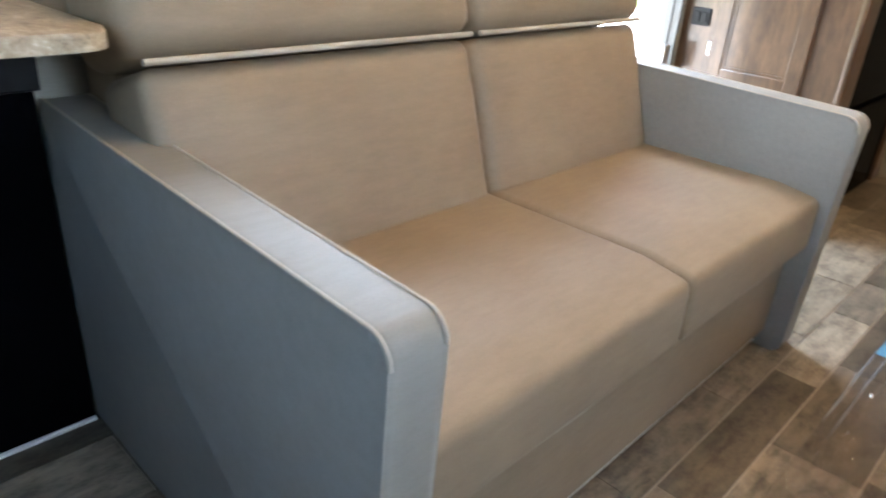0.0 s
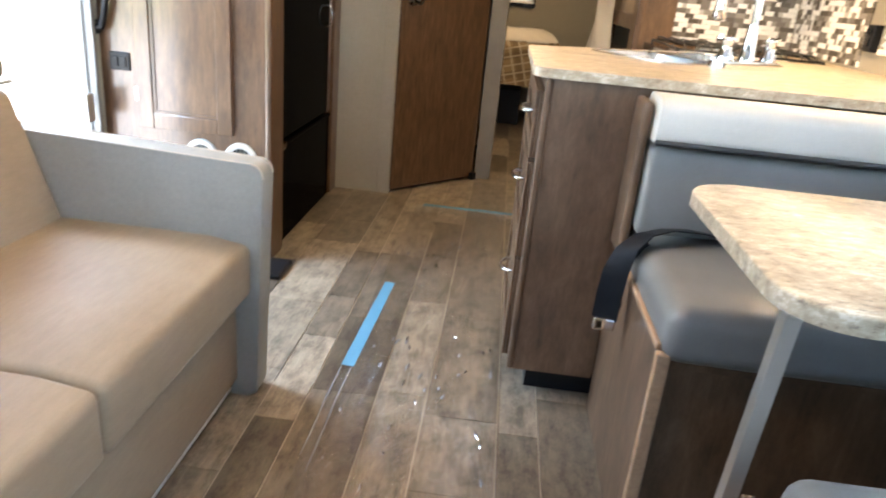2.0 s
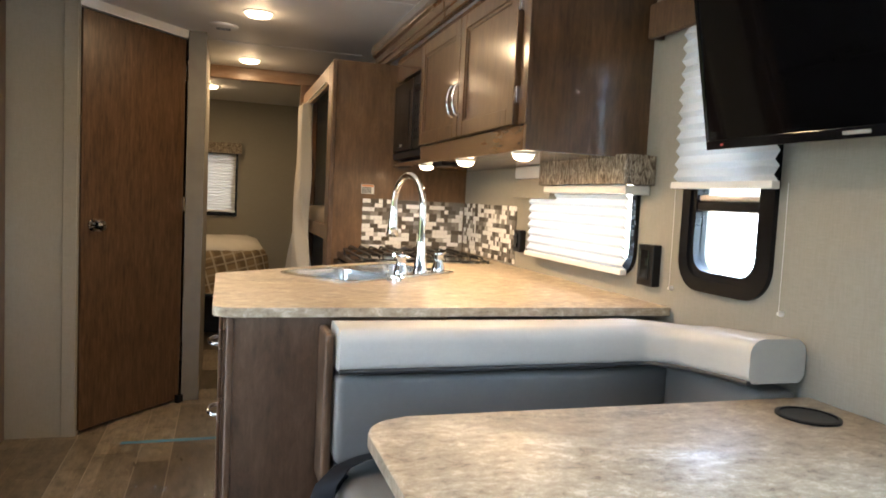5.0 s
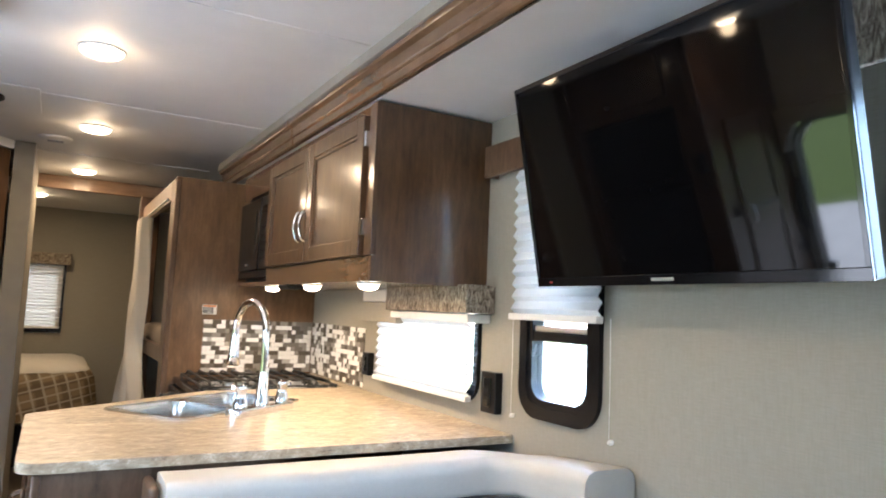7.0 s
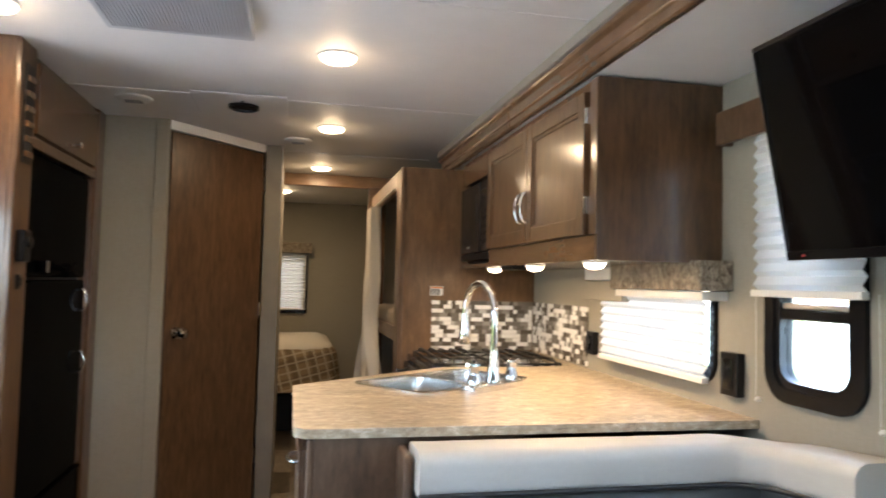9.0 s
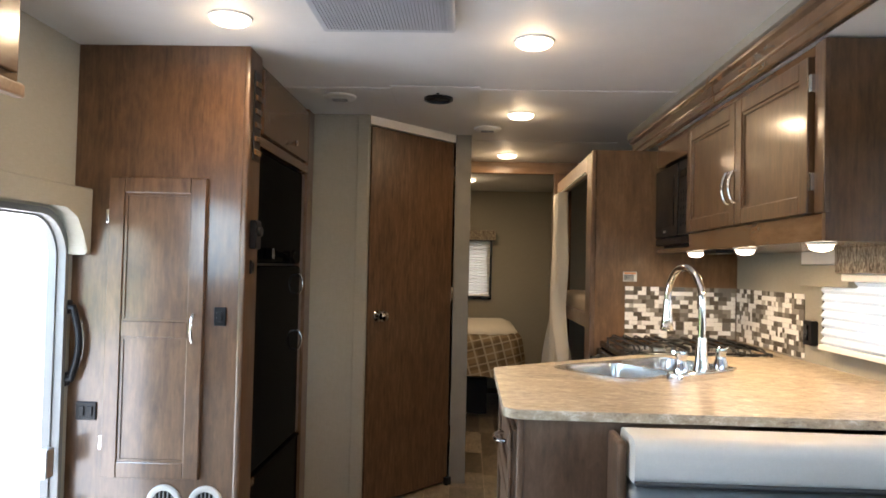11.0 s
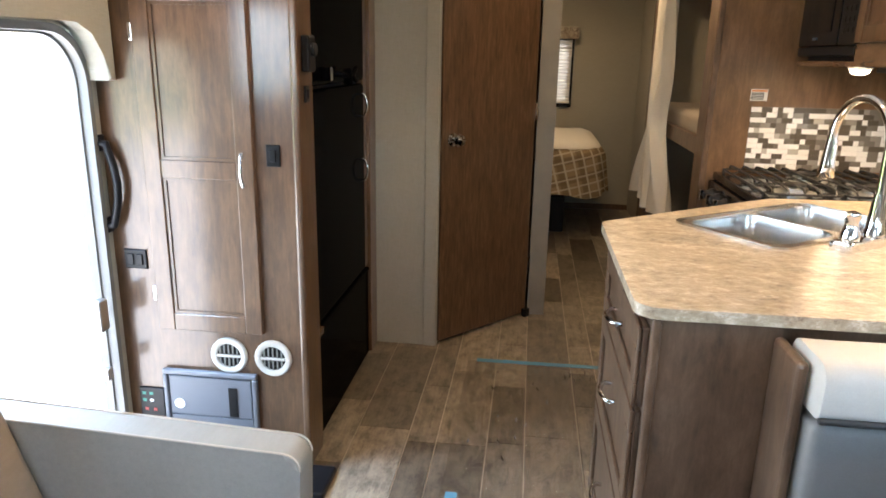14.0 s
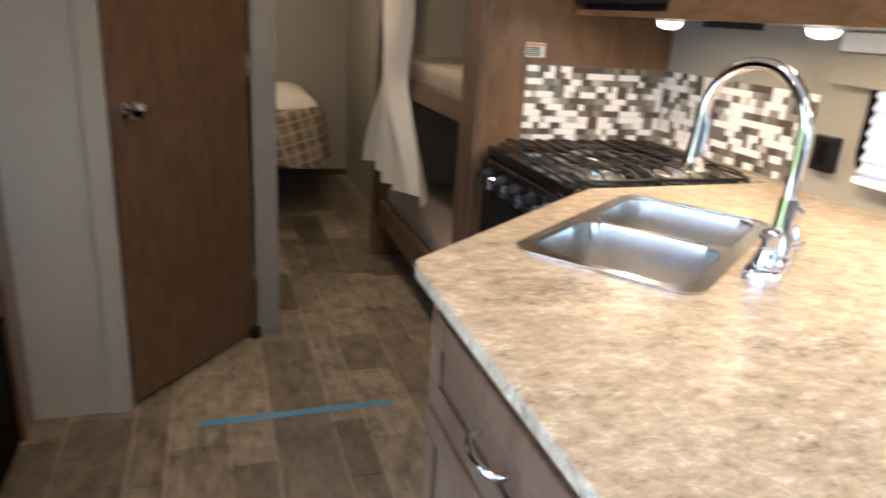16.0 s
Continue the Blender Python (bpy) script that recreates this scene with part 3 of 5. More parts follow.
def pleated(name, y0, y1, z0, z1, x, n, label):
    t = thing(name, (x, (y0 + y1) / 2, z0), label, "shade")
    bm = bmesh.new()
    rows = []
    for i in range(2 * n + 1):
        z = z0 + (z1 - z0) * i / (2 * n)
        xx = x - (0.011 if i % 2 else -0.003)
        rows.append([bm.verts.new((xx + 0.001 * math.sin(9 * k + i), y0 + (y1 - y0) * k / 6, z - (0.004 if i % 2 else 0))) for k in range(7)])
    for a, b in zip(rows, rows[1:]):
        for k in range(6):
            bm.faces.new((a[k], a[k + 1], b[k + 1], b[k]))
    part("pleats", bm, BLIND, t)
    part("bottom_rail", bx(x - 0.018, x + 0.006, y0 - 0.004, y1 + 0.004, z0 - 0.018, z0, 0.003), WHITE, t, "white bottom rail")
    return t


dinette_shade = pleated("pleated_shade", 1.645, 2.010, 1.262, 1.683, RX - 0.040, 12, "white pleated shade half drawn over the dinette window")
pleated("pleated_shade", 2.256, 2.975, 0.992, 1.40, RX - 0.030, 13, "white pleated shade drawn down over the kitchen window")
for yy, zz in ((2.052, 0.962), (1.640, 0.958)):
    cd = part("pull_cord", tube([(RX - 0.012, yy, zz + 0.30), (RX - 0.010, yy, zz + 0.15), (RX - 0.010, yy, zz)], 0.0007, None, 6), WHITE, dinette_shade, "thin white cord")
    part("clip", lathe([(0.007, 0), (0.007, 0.005), (0.004, 0.008), (0.004, 0.012)], (RX, yy, zz), 'x', 12, None, Matrix.Rotation(math.pi, 3, 'Z')), WHITE, cd)


def valance(y0, y1, z0, z1, depth, label, m=None):
    m = m or VALANCE
    t = thing("valance", (RX, (y0 + y1) / 2, z0), label, "valance")
    part("front_board", bx(RX - depth, RX - depth + 0.018, y0, y1, z0, z1, 0.005, 3), m, t)
    part("end_board", bx(RX - depth + 0.018, RX - 0.001, y0, y0 + 0.018, z0, z1, 0.004), m, t)
    part("end_board", bx(RX - depth + 0.018, RX - 0.001, y1 - 0.018, y1, z0, z1, 0.004), m, t)
    part("head_rail", bx(RX - depth + 0.02, RX - 0.004, y0 + 0.02, y1 - 0.02, z1 - 0.05, z1 - 0.02, 0.003), WHITE, t)
    return t


valance(2.165, 2.75, 1.255, 1.345, 0.11, "padded valance in grey-brown patterned cloth above the kitchen window")
valance(0.14, 1.05, 1.692, 1.875, 0.085, "padded valance in brown herringbone cloth above the large window")
valance(1.64, 2.185, 1.685, 1.785, 0.05, "dark brown wooden valance above the dinette window", GREYWOOD)
t = thing("shade_head_rail", (RX, 2.45, 1.233), "white head rail of the kitchen shade below the valance", "shade rail")
part("rail", bx(RX - 0.085, RX - 0.002, 2.20, 2.755, 1.228, 1.2535, 0.004), WHITE, t)
part("end_cap", bx(RX - 0.087, RX - 0.002, 2.190, 2.1995, 1.226, 1.2535, 0.003), WHITE, t)
t = thing("valance_return", (RX, 2.9, 1.2), "plain greige valance piece beside the patterned one", "valance")
part("board", bx(RX - 0.06, RX - 0.002, 2.755, 3.10, 1.205, 1.285, 0.004), WALL, t)
part("head_rail", bx(RX - 0.055, RX - 0.002, 2.755, 3.10, 1.287, 1.335, 0.004), WHITE, t, "white shade head rail")


# assumed window behind the sofa, in the west wall, never in view
t = thing("window_sofa_assumed", (LX, 1.25, 1.13), "assumed unseen window behind the sofa, added to let daylight in", "window", "", "structure")
part("window_frame", prism(rounded(rect(0.715, 1.785, 1.105, 1.615), 0.07, 6), in_x, LX - 0.001, LX + 0.014, 0, None, rounded(rect(0.775, 1.725, 1.16, 1.56), 0.05, 6)), RUBBER, t, "black rounded window frame", 40)


# ---- entry door opening ----
def entry_door():
    t = thing("door_entry", (LX, 2.4, 0.0), "open entry door with a rounded grey frame, bright daylight outside", "door", "", "structure")
    o = rounded(rect(2.04, 2.752, 0.0, 1.415), [0, 0, 0.16, 0.16], 8)
    i = rounded(rect(2.064, 2.732, 0.001, 1.393), [0, 0, 0.145, 0.145], 8)
    part("door_frame", prism(o, in_x, LX - 0.055, LX + 0.010, 0, None, i), FRAMEGREY, t, "grey aluminium door frame", 40)
    s = rounded(rect(2.065, 2.731, 0.002, 1.392), [0, 0, 0.144, 0.144], 8)
    s2 = rounded(rect(2.071, 2.725, 0.008, 1.386), [0, 0, 0.14, 0.14], 8)
    part("door_seal", prism(s, in_x, LX - 0.05, LX - 0.02, 0, None, s2), FRAMEGREY, t, "", 40)
    part("latch", bx(LX - 0.015, LX + 0.016, 2.655, 2.700, 0.50, 0.60, 0.005), ALU, t, "small screen-door latch")
    part("latch", bx(LX - 0.015, LX + 0.012, 2.665, 2.695, 0.33, 0.37, 0.004), ALU, t)
    return t


entry_door()
t = thing("door_valance", (LX, 2.4, 1.26), "padded greige surround over the entry door", "valance")
o = [(1.86, 1.26), (1.93, 1.26), (1.95, 1.33), (2.00, 1.40), (2.08, 1.43), (2.62, 1.43), (2.69, 1.40), (2.735, 1.34), (2.745, 1.26), (2.782, 1.26), (2.782, 1.497), (1.86, 1.497)]
part("padding", prism(o, in_x, LX + 0.001, LX + 0.075, 0.012), WALL, t, "", 40)
t = thing("grab_handle", (LX, 2.72, 0.83), "black curved grab handle beside the entry door", "handle")
part("bar", tube([(LX, 2.760, 1.075), (LX + 0.03, 2.760, 1.072)] + [Vector((LX + 0.03 + 0.022 * math.sin(math.pi * k / 8), 2.760, 1.06 - 0.23 * k / 8)) for k in range(9)] + [(LX + 0.03, 2.760, 0.822), (LX, 2.760, 0.82)], 0.012), BLACK, t, "", 40)
for zz in (1.075, 0.82):
    part("foot", bx(LX, LX + 0.012, 2.7535, 2.7845, zz - 0.025, zz + 0.025, 0.004), BLACK, t)


# ---- doors with sunk panels and handles ----
def bow_handle(parent, p, axis, out, length=0.10, r=0.006, mat_=None):
    """A bowed pull: p its middle on the face, axis its run, out the way off the face."""
    p, a, o = Vector(p), Vector(axis), Vector(out)
    pts = [p - a * length / 2, p - a * length / 2 + o * 0.016]
    for k in range(9):
        s = -1 + 2 * k / 8
        pts.append(p + a * (length / 2 * s * 0.92) + o * (0.020 + 0.012 * (1 - s * s)))
    pts += [p + a * length / 2 + o * 0.016, p + a * length / 2]
    h = part("handle", tube(pts, r, None, 8), mat_ or CHROME, parent, "chrome bow handle", 50)
    return h


def panel_door(parent, lift, u0, u1, v0, v1, d, out, rails, stile=0.055, mat_=WALNUT, thick=0.02):
    """A framed door: stiles, rails at the heights given, sunk panels. d: the face it lies on, out: +1 or -1 along the depth."""
    dr = part("door", prism(rect(u0, u1, v0, v1), lift, d, d + out * thick * 0.45), mat_, parent, "framed walnut-brown door with sunk panels")
    f0, f1 = d + out * thick * 0.45, d + out * thick
    for a, b in ((u0, u0 + stile), (u1 - stile, u1)):
        part("stile", prism(rect(a, b, v0, v1), lift, f0, f1, 0.003), mat_, dr)
    vs = [v0, *rails, v1 - stile]
    for v in vs:
        part("rail", prism(rect(u0 + stile + 0.0005, u1 - stile - 0.0005, v, v + stile), lift, f0, f1 - out * 0.0006, 0.003), mat_, dr)
    for a, b in zip(vs, vs[1:]):
        o = rect(u0 + stile, u1 - stile, a + stile, b)
        i = rect(u0 + stile + 0.010, u1 - stile - 0.010, a + stile + 0.010, b - 0.010)
        part("bead", prism(o, lift, f0, f0 + out * 0.005, 0, None, i), mat_, dr)
    return dr


PY = 2.788
# ---- pantry and refrigerator ----
t = thing("pantry_cabinet", (-0.79, 3.3, 0.0), "tall walnut-brown pantry cabinet with one framed door", "cabinet")
part("front_panel", bx(LX + 0.001, -0.478, PY, PY + 0.02, 0.0, CEIL - 0.001), WALNUT, t)
part("side_panel", bx(-0.50, -0.478, PY + 0.02, 2.93, 0.0, CEIL - 0.001), WALNUT, t)
part("corner_strip", bx(-0.496, -0.472, PY - 0.004, PY + 0.022, 0.0, CEIL - 0.002, 0.008, 3), WALNUT, t, "rounded wooden corner strip")
part("stile", bx(-0.505, -0.484, 2.93, 2.96, 0.0, CEIL - 0.001, 0.003), WALNUT, t)
d = panel_door(t, in_y, -0.961, -0.613, 0.48, 1.54, PY, -1, [0.975], 0.055)
bow_handle(d, (-0.640, PY - 0.02, 1.010), (0, 0, 1), (0, -1, 0), 0.10)
for zz in (0.60, 1.40):
    part("hinge", bx(-0.972, -0.961, PY - 0.018, PY - 0.002, zz - 0.025, zz + 0.025, 0.002), CHROME, d, "small steel hinge")


def switch(x, z, w, h, n):
    s = thing("light_switch", (x, PY, z), "black rocker switch plate on the pantry front", "switch", "switches")
    part("plate", bx(x - w / 2, x + w / 2, PY - 0.007, PY, z - h / 2, z + h / 2, 0.003), BLACK, s)
    for k in range(n):
        cx = x + (k - (n - 1) / 2) * 0.03
        part("rocker", bx(cx - 0.010, cx + 0.010, PY - 0.012, PY - 0.0072, z - 0.018, z + 0.018, 0.002), BLACK, s)


switch(-0.556, 1.052, 0.044, 0.066, 1)
switch(-1.027, 0.707, 0.074, 0.064, 2)


def round_vent(x, z, r=0.062):
    v = thing("heat_vent", (x, PY, z), "round white heat vent with dark slots", "vent", "heat vents")
    part("ring", lathe([(r, 0), (r, 0.006), (r - 0.004, 0.010), (r - 0.016, 0.011), (r - 0.020, 0.009), (r - 0.022, 0.002)], (x, PY, z), 'y', 28, None, Matrix.Rotation(math.pi, 3, 'Z')), CREAM, v, "", 40)
    for dx in (-1, 1):
        part("screw", lathe([(0.004, 0), (0.003, 0.0125)], (x + dx * (r - 0.011), PY, z), 'y', 8, None, Matrix.Rotation(math.pi, 3, 'Z')), ALU, v)
    part("backing", lathe([(r - 0.021, 0.001), (r - 0.021, 0.003)], (x, PY, z), 'y', 28, None, Matrix.Rotation(math.pi, 3, 'Z')), BLACK, v)
    for k in range(5):
        cx = x + (k - 2) * 0.0145
        hh = math.sqrt((r - 0.022) ** 2 - (cx - x) ** 2)
        part("slat", bx(cx - 0.0022, cx + 0.0022, PY - 0.009, PY - 0.004, z - hh, z + hh), VENTGREY, v)
    part("crossbar", bx(x - r + 0.022, x + r - 0.022, PY - 0.012, PY - 0.005, z - 0.0035, z + 0.0035), CREAM, v)


round_vent(-0.737, 0.395)
round_vent(-0.588, 0.395)
t = thing("power_panel", (-0.80, PY, 0.02), "grey enamelled converter panel with a black latch slot", "panel")
part("frame_plate", bx(-0.965, -0.645, PY - 0.010, PY, 0.02, 0.335, 0.004), DARKGREY, t)
for a, b, c, e in ((-0.967, -0.643, 0.319, 0.337), (-0.967, -0.951, 0.018, 0.3185), (-0.659, -0.643, 0.018, 0.3185)):
    part("frame_bar", bx(a, b, PY - 0.022, PY - 0.0102, c, e, 0.005, 3), DARKGREY, t)
part("lid", bx(-0.947, -0.663, PY - 0.017, PY - 0.0102, 0.175, 0.314, 0.003), DARKGREY, t)
part("bracket", bx(-0.974, -0.968, PY - 0.008, PY, 0.16, 0.252, 0.002), DARKGREY, t, "grey mounting bracket")
part("latch_slot", bx(-0.742, -0.712, PY - 0.021, PY - 0.0182, 0.180, 0.285, 0.004), BLACK, t, "black latch slot")
part("lower_plate", bx(-0.947, -0.663, PY - 0.015, PY - 0.0102, 0.022, 0.171, 0.002), DARKGREY, t)
for a in (-0.935, -0.795):
    for k in range(9):
        part("louvre", bx(a, a + 0.115, PY - 0.0162, PY - 0.0151, 0.035 + k * 0.014, 0.043 + k * 0.014, 0.0004), DARKGREY, t)
part("round_sticker", lathe([(0.018, 0), (0.018, 0.001)], (-0.915, PY - 0.0181, 0.215), 'y', 20, None, Matrix.Rotation(math.pi, 3, 'Z')), WHITE, t, "round white sticker")
t = thing("monitor_panel", (-1.02, PY, 0.16), "small black control panel with green and red lights", "panel")
part("plate", bx(-1.062, -0.975, PY - 0.008, PY, 0.155, 0.258, 0.003), BLACK, t)
for k, (mm, dx, dz) in enumerate(((GREENLED, -0.025, 0.03), (GREENLED, 0.0, 0.03), (GREENLED, -0.025, 0.005), (WHITE, 0.0, 0.005), (REDLED, -0.02, -0.028), (REDLED, 0.01, -0.028))):
    part("indicator", bx(-1.02 + dx - 0.006, -1.02 + dx + 0.006, PY - 0.0095, PY - 0.008, 0.207 + dz - 0.005, 0.207 + dz + 0.005), mm, t)
t = thing("step_light", (-1.02, PY, 0.08), "small black step light with an amber glow", "lamp")
part("housing", bx(-1.055, -0.985, PY - 0.02, PY, 0.085, 0.135, 0.004), BLACK, t)
part("bulb", bx(-1.045, -0.995, PY - 0.023, PY - 0.02, 0.092, 0.112, 0.001), AMBER, t)
t = thing("floor_tray", (-0.44, 2.80, 0.0), "small black plastic tray on the floor by the pantry", "tray")
part("tray", bx(-0.52, -0.385, 2.62, 2.783, 0.0, 0.022, 0.008), BLACK, t)

t = thing("refrigerator", (-0.75, 3.37, 0.0), "tall black refrigerator with glossy doors in a wooden surround", "refrigerator")
part("body", bx(-1.06, -0.535, 2.965, 3.83, 0.42, 1.69), BLACK, t)
part("lower_door", bx(-0.534, -0.498, 2.975, 3.70, 0.43, 1.235, 0.016, 4), FRIDGE, t, "glossy black lower door")
part("upper_door", bx(-0.534, -0.498, 2.975, 3.70, 1.245, 1.685, 0.016, 4), FRIDGE, t, "glossy black freezer door")
# Walnut strip stands in for wood mirrored in the glossy door.
part("reflection_strip", bx(-0.534, -0.505, 3.702, 3.76, 0.43, 1.685, 0.004), WALNUT, t, "brown strip painted in for reflected wood")
part("latch_arm", tube([(-0.498, 3.16, 1.285), (-0.46, 3.17, 1.283), (-0.445, 3.22, 1.278), (-0.455, 3.27, 1.27)], 0.011), FRIDGE, t, "black door latch arm", 50)
part("latch_fork", tube([(-0.455, 3.27, 1.275), (-0.45, 3.33, 1.278), (-0.455, 3.40, 1.30)], 0.008), FRIDGE, t, "", 50)
part("latch_fork", tube([(-0.45, 3.33, 1.276), (-0.455, 3.40, 1.255)], 0.008), FRIDGE, t, "", 50)
part("latch_pin", bx(-0.476, -0.462, 3.10, 3.12, 1.262, 1.305, 0.004), CHROME, t, "chrome latch pin")
part("latch_bracket", bx(-0.498, -0.474, 3.095, 3.175, 1.262, 1.305, 0.006), FRIDGE, t)
part("latch_cap", bx(-0.468, -0.438, 3.26, 3.285, 1.245, 1.30, 0.006), FRIDGE, t)
bow_handle(t, (-0.498, 3.62, 1.15), (0, 0, 1), (1, 0, 0), 0.088, 0.005)
bow_handle(t, (-0.498, 3.62, 0.885), (0, 0, 1), (1, 0, 0), 0.088, 0.005)
t = thing("refrigerator_surround", (-0.75, 3.4, 0.0), "walnut-brown wooden surround of the refrigerator", "cabinet")
part("far_stile", bx(-0.535, -0.49, 3.762, 3.878, 0.0, CEIL - 0.002, 0.003), WALNUT, t)
part("base_panel", bx(-0.56, -0.503, 2.962, 3.76, 0.0, 0.40, 0.004), FRIDGE, t, "black lower panel")
part("sill", bx(-0.56, -0.498, 3.022, 3.76, 0.402, 0.418, 0.004), FRIDGE, t)
part("sill_block", bx(-0.56, -0.488, 2.962, 3.02, 0.395, 0.422, 0.004), WALNUT_Y, t, "short brown wooden block")
part("rail", bx(-0.56, -0.486, 2.962, 3.76, 1.692, 1.73, 0.003), WALNUT_Y, t)
part("header_panel", bx(-1.06, -0.505, 2.962, 3.76, 1.731, CEIL - 0.002), WALNUT_Y, t)
d = part("upper_door", bx(-0.504, -0.486, 3.00, 3.74, 1.745, 1.995, 0.004), WALNUT_Y, t, "walnut-brown overhead cabinet door")
part("knob", lathe([(0.006, 0), (0.006, 0.012), (0.014, 0.018), (0.014, 0.026), (0.008, 0.030)], (-0.486, 3.42, 1.785), 'x', 16), CHROME, d, "chrome knob", 40)
t = thing("thermostat", (-0.478, 2.86, 1.31), "small black thermostat on the cabinet side", "thermostat")
part("case", bx(-0.478, -0.452, 2.835, 2.90, 1.295, 1.40, 0.006), BLACK, t)
part("dial", lathe([(0.02, 0), (0.02, 0.008), (0.016, 0.012)], (-0.452, 2.867, 1.36), 'x', 18), BLACK, t, "", 40)
t = thing("side_switch", (-0.478, 2.86, 1.22), "small black switch on the cabinet side", "switch")
part("plate", bx(-0.478, -0.470, 2.85, 2.885, 1.205, 1.255, 0.003), BLACK, t)
part("rocker", bx(-0.4698, -0.465, 2.858, 2.877, 1.215, 1.245, 0.002), BLACK, t)
t = thing("fuse_strip", (-0.478, 2.86, 1.55), "narrow black vent strip on the cabinet side", "vent")
part("plate", bx(-0.478, -0.472, 2.84, 2.915, 1.62, 1.95, 0.002), BLACK, t)
for k in range(6):
    part("slat", bx(-0.4718, -0.464, 2.845, 2.91, 1.64 + k * 0.05, 1.66 + k * 0.05, 0.002), WALNUT_Y, t)

# ---- bathroom door ----
A, B = Vector((-0.198, 3.885, 0)), Vector((0.232, 4.385, 0))
u_ = (B - A).normalized()
n_ = Vector((u_.y, -u_.x, 0))


def diag(u, v, d):
    p = A + u_ * u + n_ * d
    return (p.x, p.y, v)


L_ = (B - A).length
t = thing("door_bathroom", A, "closed flat walnut-brown bathroom door with a chrome knob", "door", "", "structure")
part("leaf", prism(rect(0.012, L_ - 0.018, 0.018, 1.965), diag, -0.03, 0.0, 0.002), REDWOOD, t)
k = part("knob", lathe([(0.030, 0), (0.030, 0.006), (0.012, 0.010), (0.011, 0.030), (0.024, 0.038), (0.030, 0.050), (0.024, 0.062), (0.006, 0.066)], A + u_ * 0.075 + Vector((0, 0, 0.985)), 'z', 24, None, n_.to_track_quat('Z', 'Y').to_matrix()), CHROME, t, "round chrome door knob", 40)
for zz in (0.25, 1.05, 1.75):
    part("hinge", prism(rect(L_ - 0.020, L_ - 0.008, zz, zz + 0.08), diag, -0.004, 0.006), CHROME, t, "steel hinge")
part("stop", prism(rect(L_ - 0.05, L_ - 0.015, 0.002, 0.045), diag, 0.002, 0.03, 0.003), BLACK, t, "black rubber stop")
structure("trim_door_header", prism(rect(0.0, L_, 1.975, CEIL - 0.001), diag, -0.035, -0.005), WHITE, "white strip above the bathroom door", "trim")


# ---- kitchen ----
PX, BYP = 0.445, 3.875
def peninsula():
    t = thing("peninsula_cabinet", (0.7, 2.4, 0.0), "walnut-brown peninsula cabinet with three drawers and a toe kick", "cabinet")
    part("end_panel", bx(PX + 0.012, 0.68, 2.06, 2.08, 0.085, 0.881), GREYWOOD, t)
    part("corner_strip", bx(PX, PX + 0.018, 2.054, 2.082, 0.085, 0.881, 0.007, 3), GREYWOOD, t)
    part("carcass", bx(PX + 0.006, 1.0, 2.082, 2.74, 0.085, 0.735), GREYWOOD, t)
    part("front_rail", bx(PX + 0.006, PX + 0.03, 2.082, 2.74, 0.736, 0.881), GREYWOOD, t)
    part("back_rail", bx(PX + 0.031, 1.0, 2.082, 2.10, 0.736, 0.881), GREYWOOD, t)
    part("toe_kick", bx(PX + 0.06, 1.0, 2.12, 2.74, 0.0, 0.083), BLACK, t, "black recessed toe kick")
    for z0, z1, hz in ((0.675, 0.845, 0.755), (0.405, 0.665, 0.555), (0.105, 0.395, 0.26)):
        d = part("drawer", bx(PX - 0.008, PX + 0.005, 2.10, 2.68, z0, z1, 0.003), GREYWOOD, t, "framed walnut-brown drawer front")
        s = 0.05
        for a, b, c, e in ((2.10, 2.68, z1 - s, z1), (2.10, 2.68, z0, z0 + s), (2.10, 2.10 + s, z0 + s, z1 - s), (2.68 - s, 2.68, z0 + s, z1 - s)):
            part("rail", bx(PX - 0.017, PX - 0.0082, a, b, c, e, 0.003), GREYWOOD, d)
        bow_handle(d, (PX - 0.010, 2.40, hz), (0, 1, 0), (-1, 0, 0), 0.10)
    return t


peninsula()
# worktop: peninsula, slanted inner edge, run along the slide-out wall, sink cut-out in it
U, V = Vector((0.80, 0.60)), Vector((0.60, -0.80))
SA = Vector((0.605, 2.795))                       # sink corner
SL, SW = 0.60, 0.355
sink = [SA, SA + U * SL, SA + U * SL + V * SW, SA + V * SW]


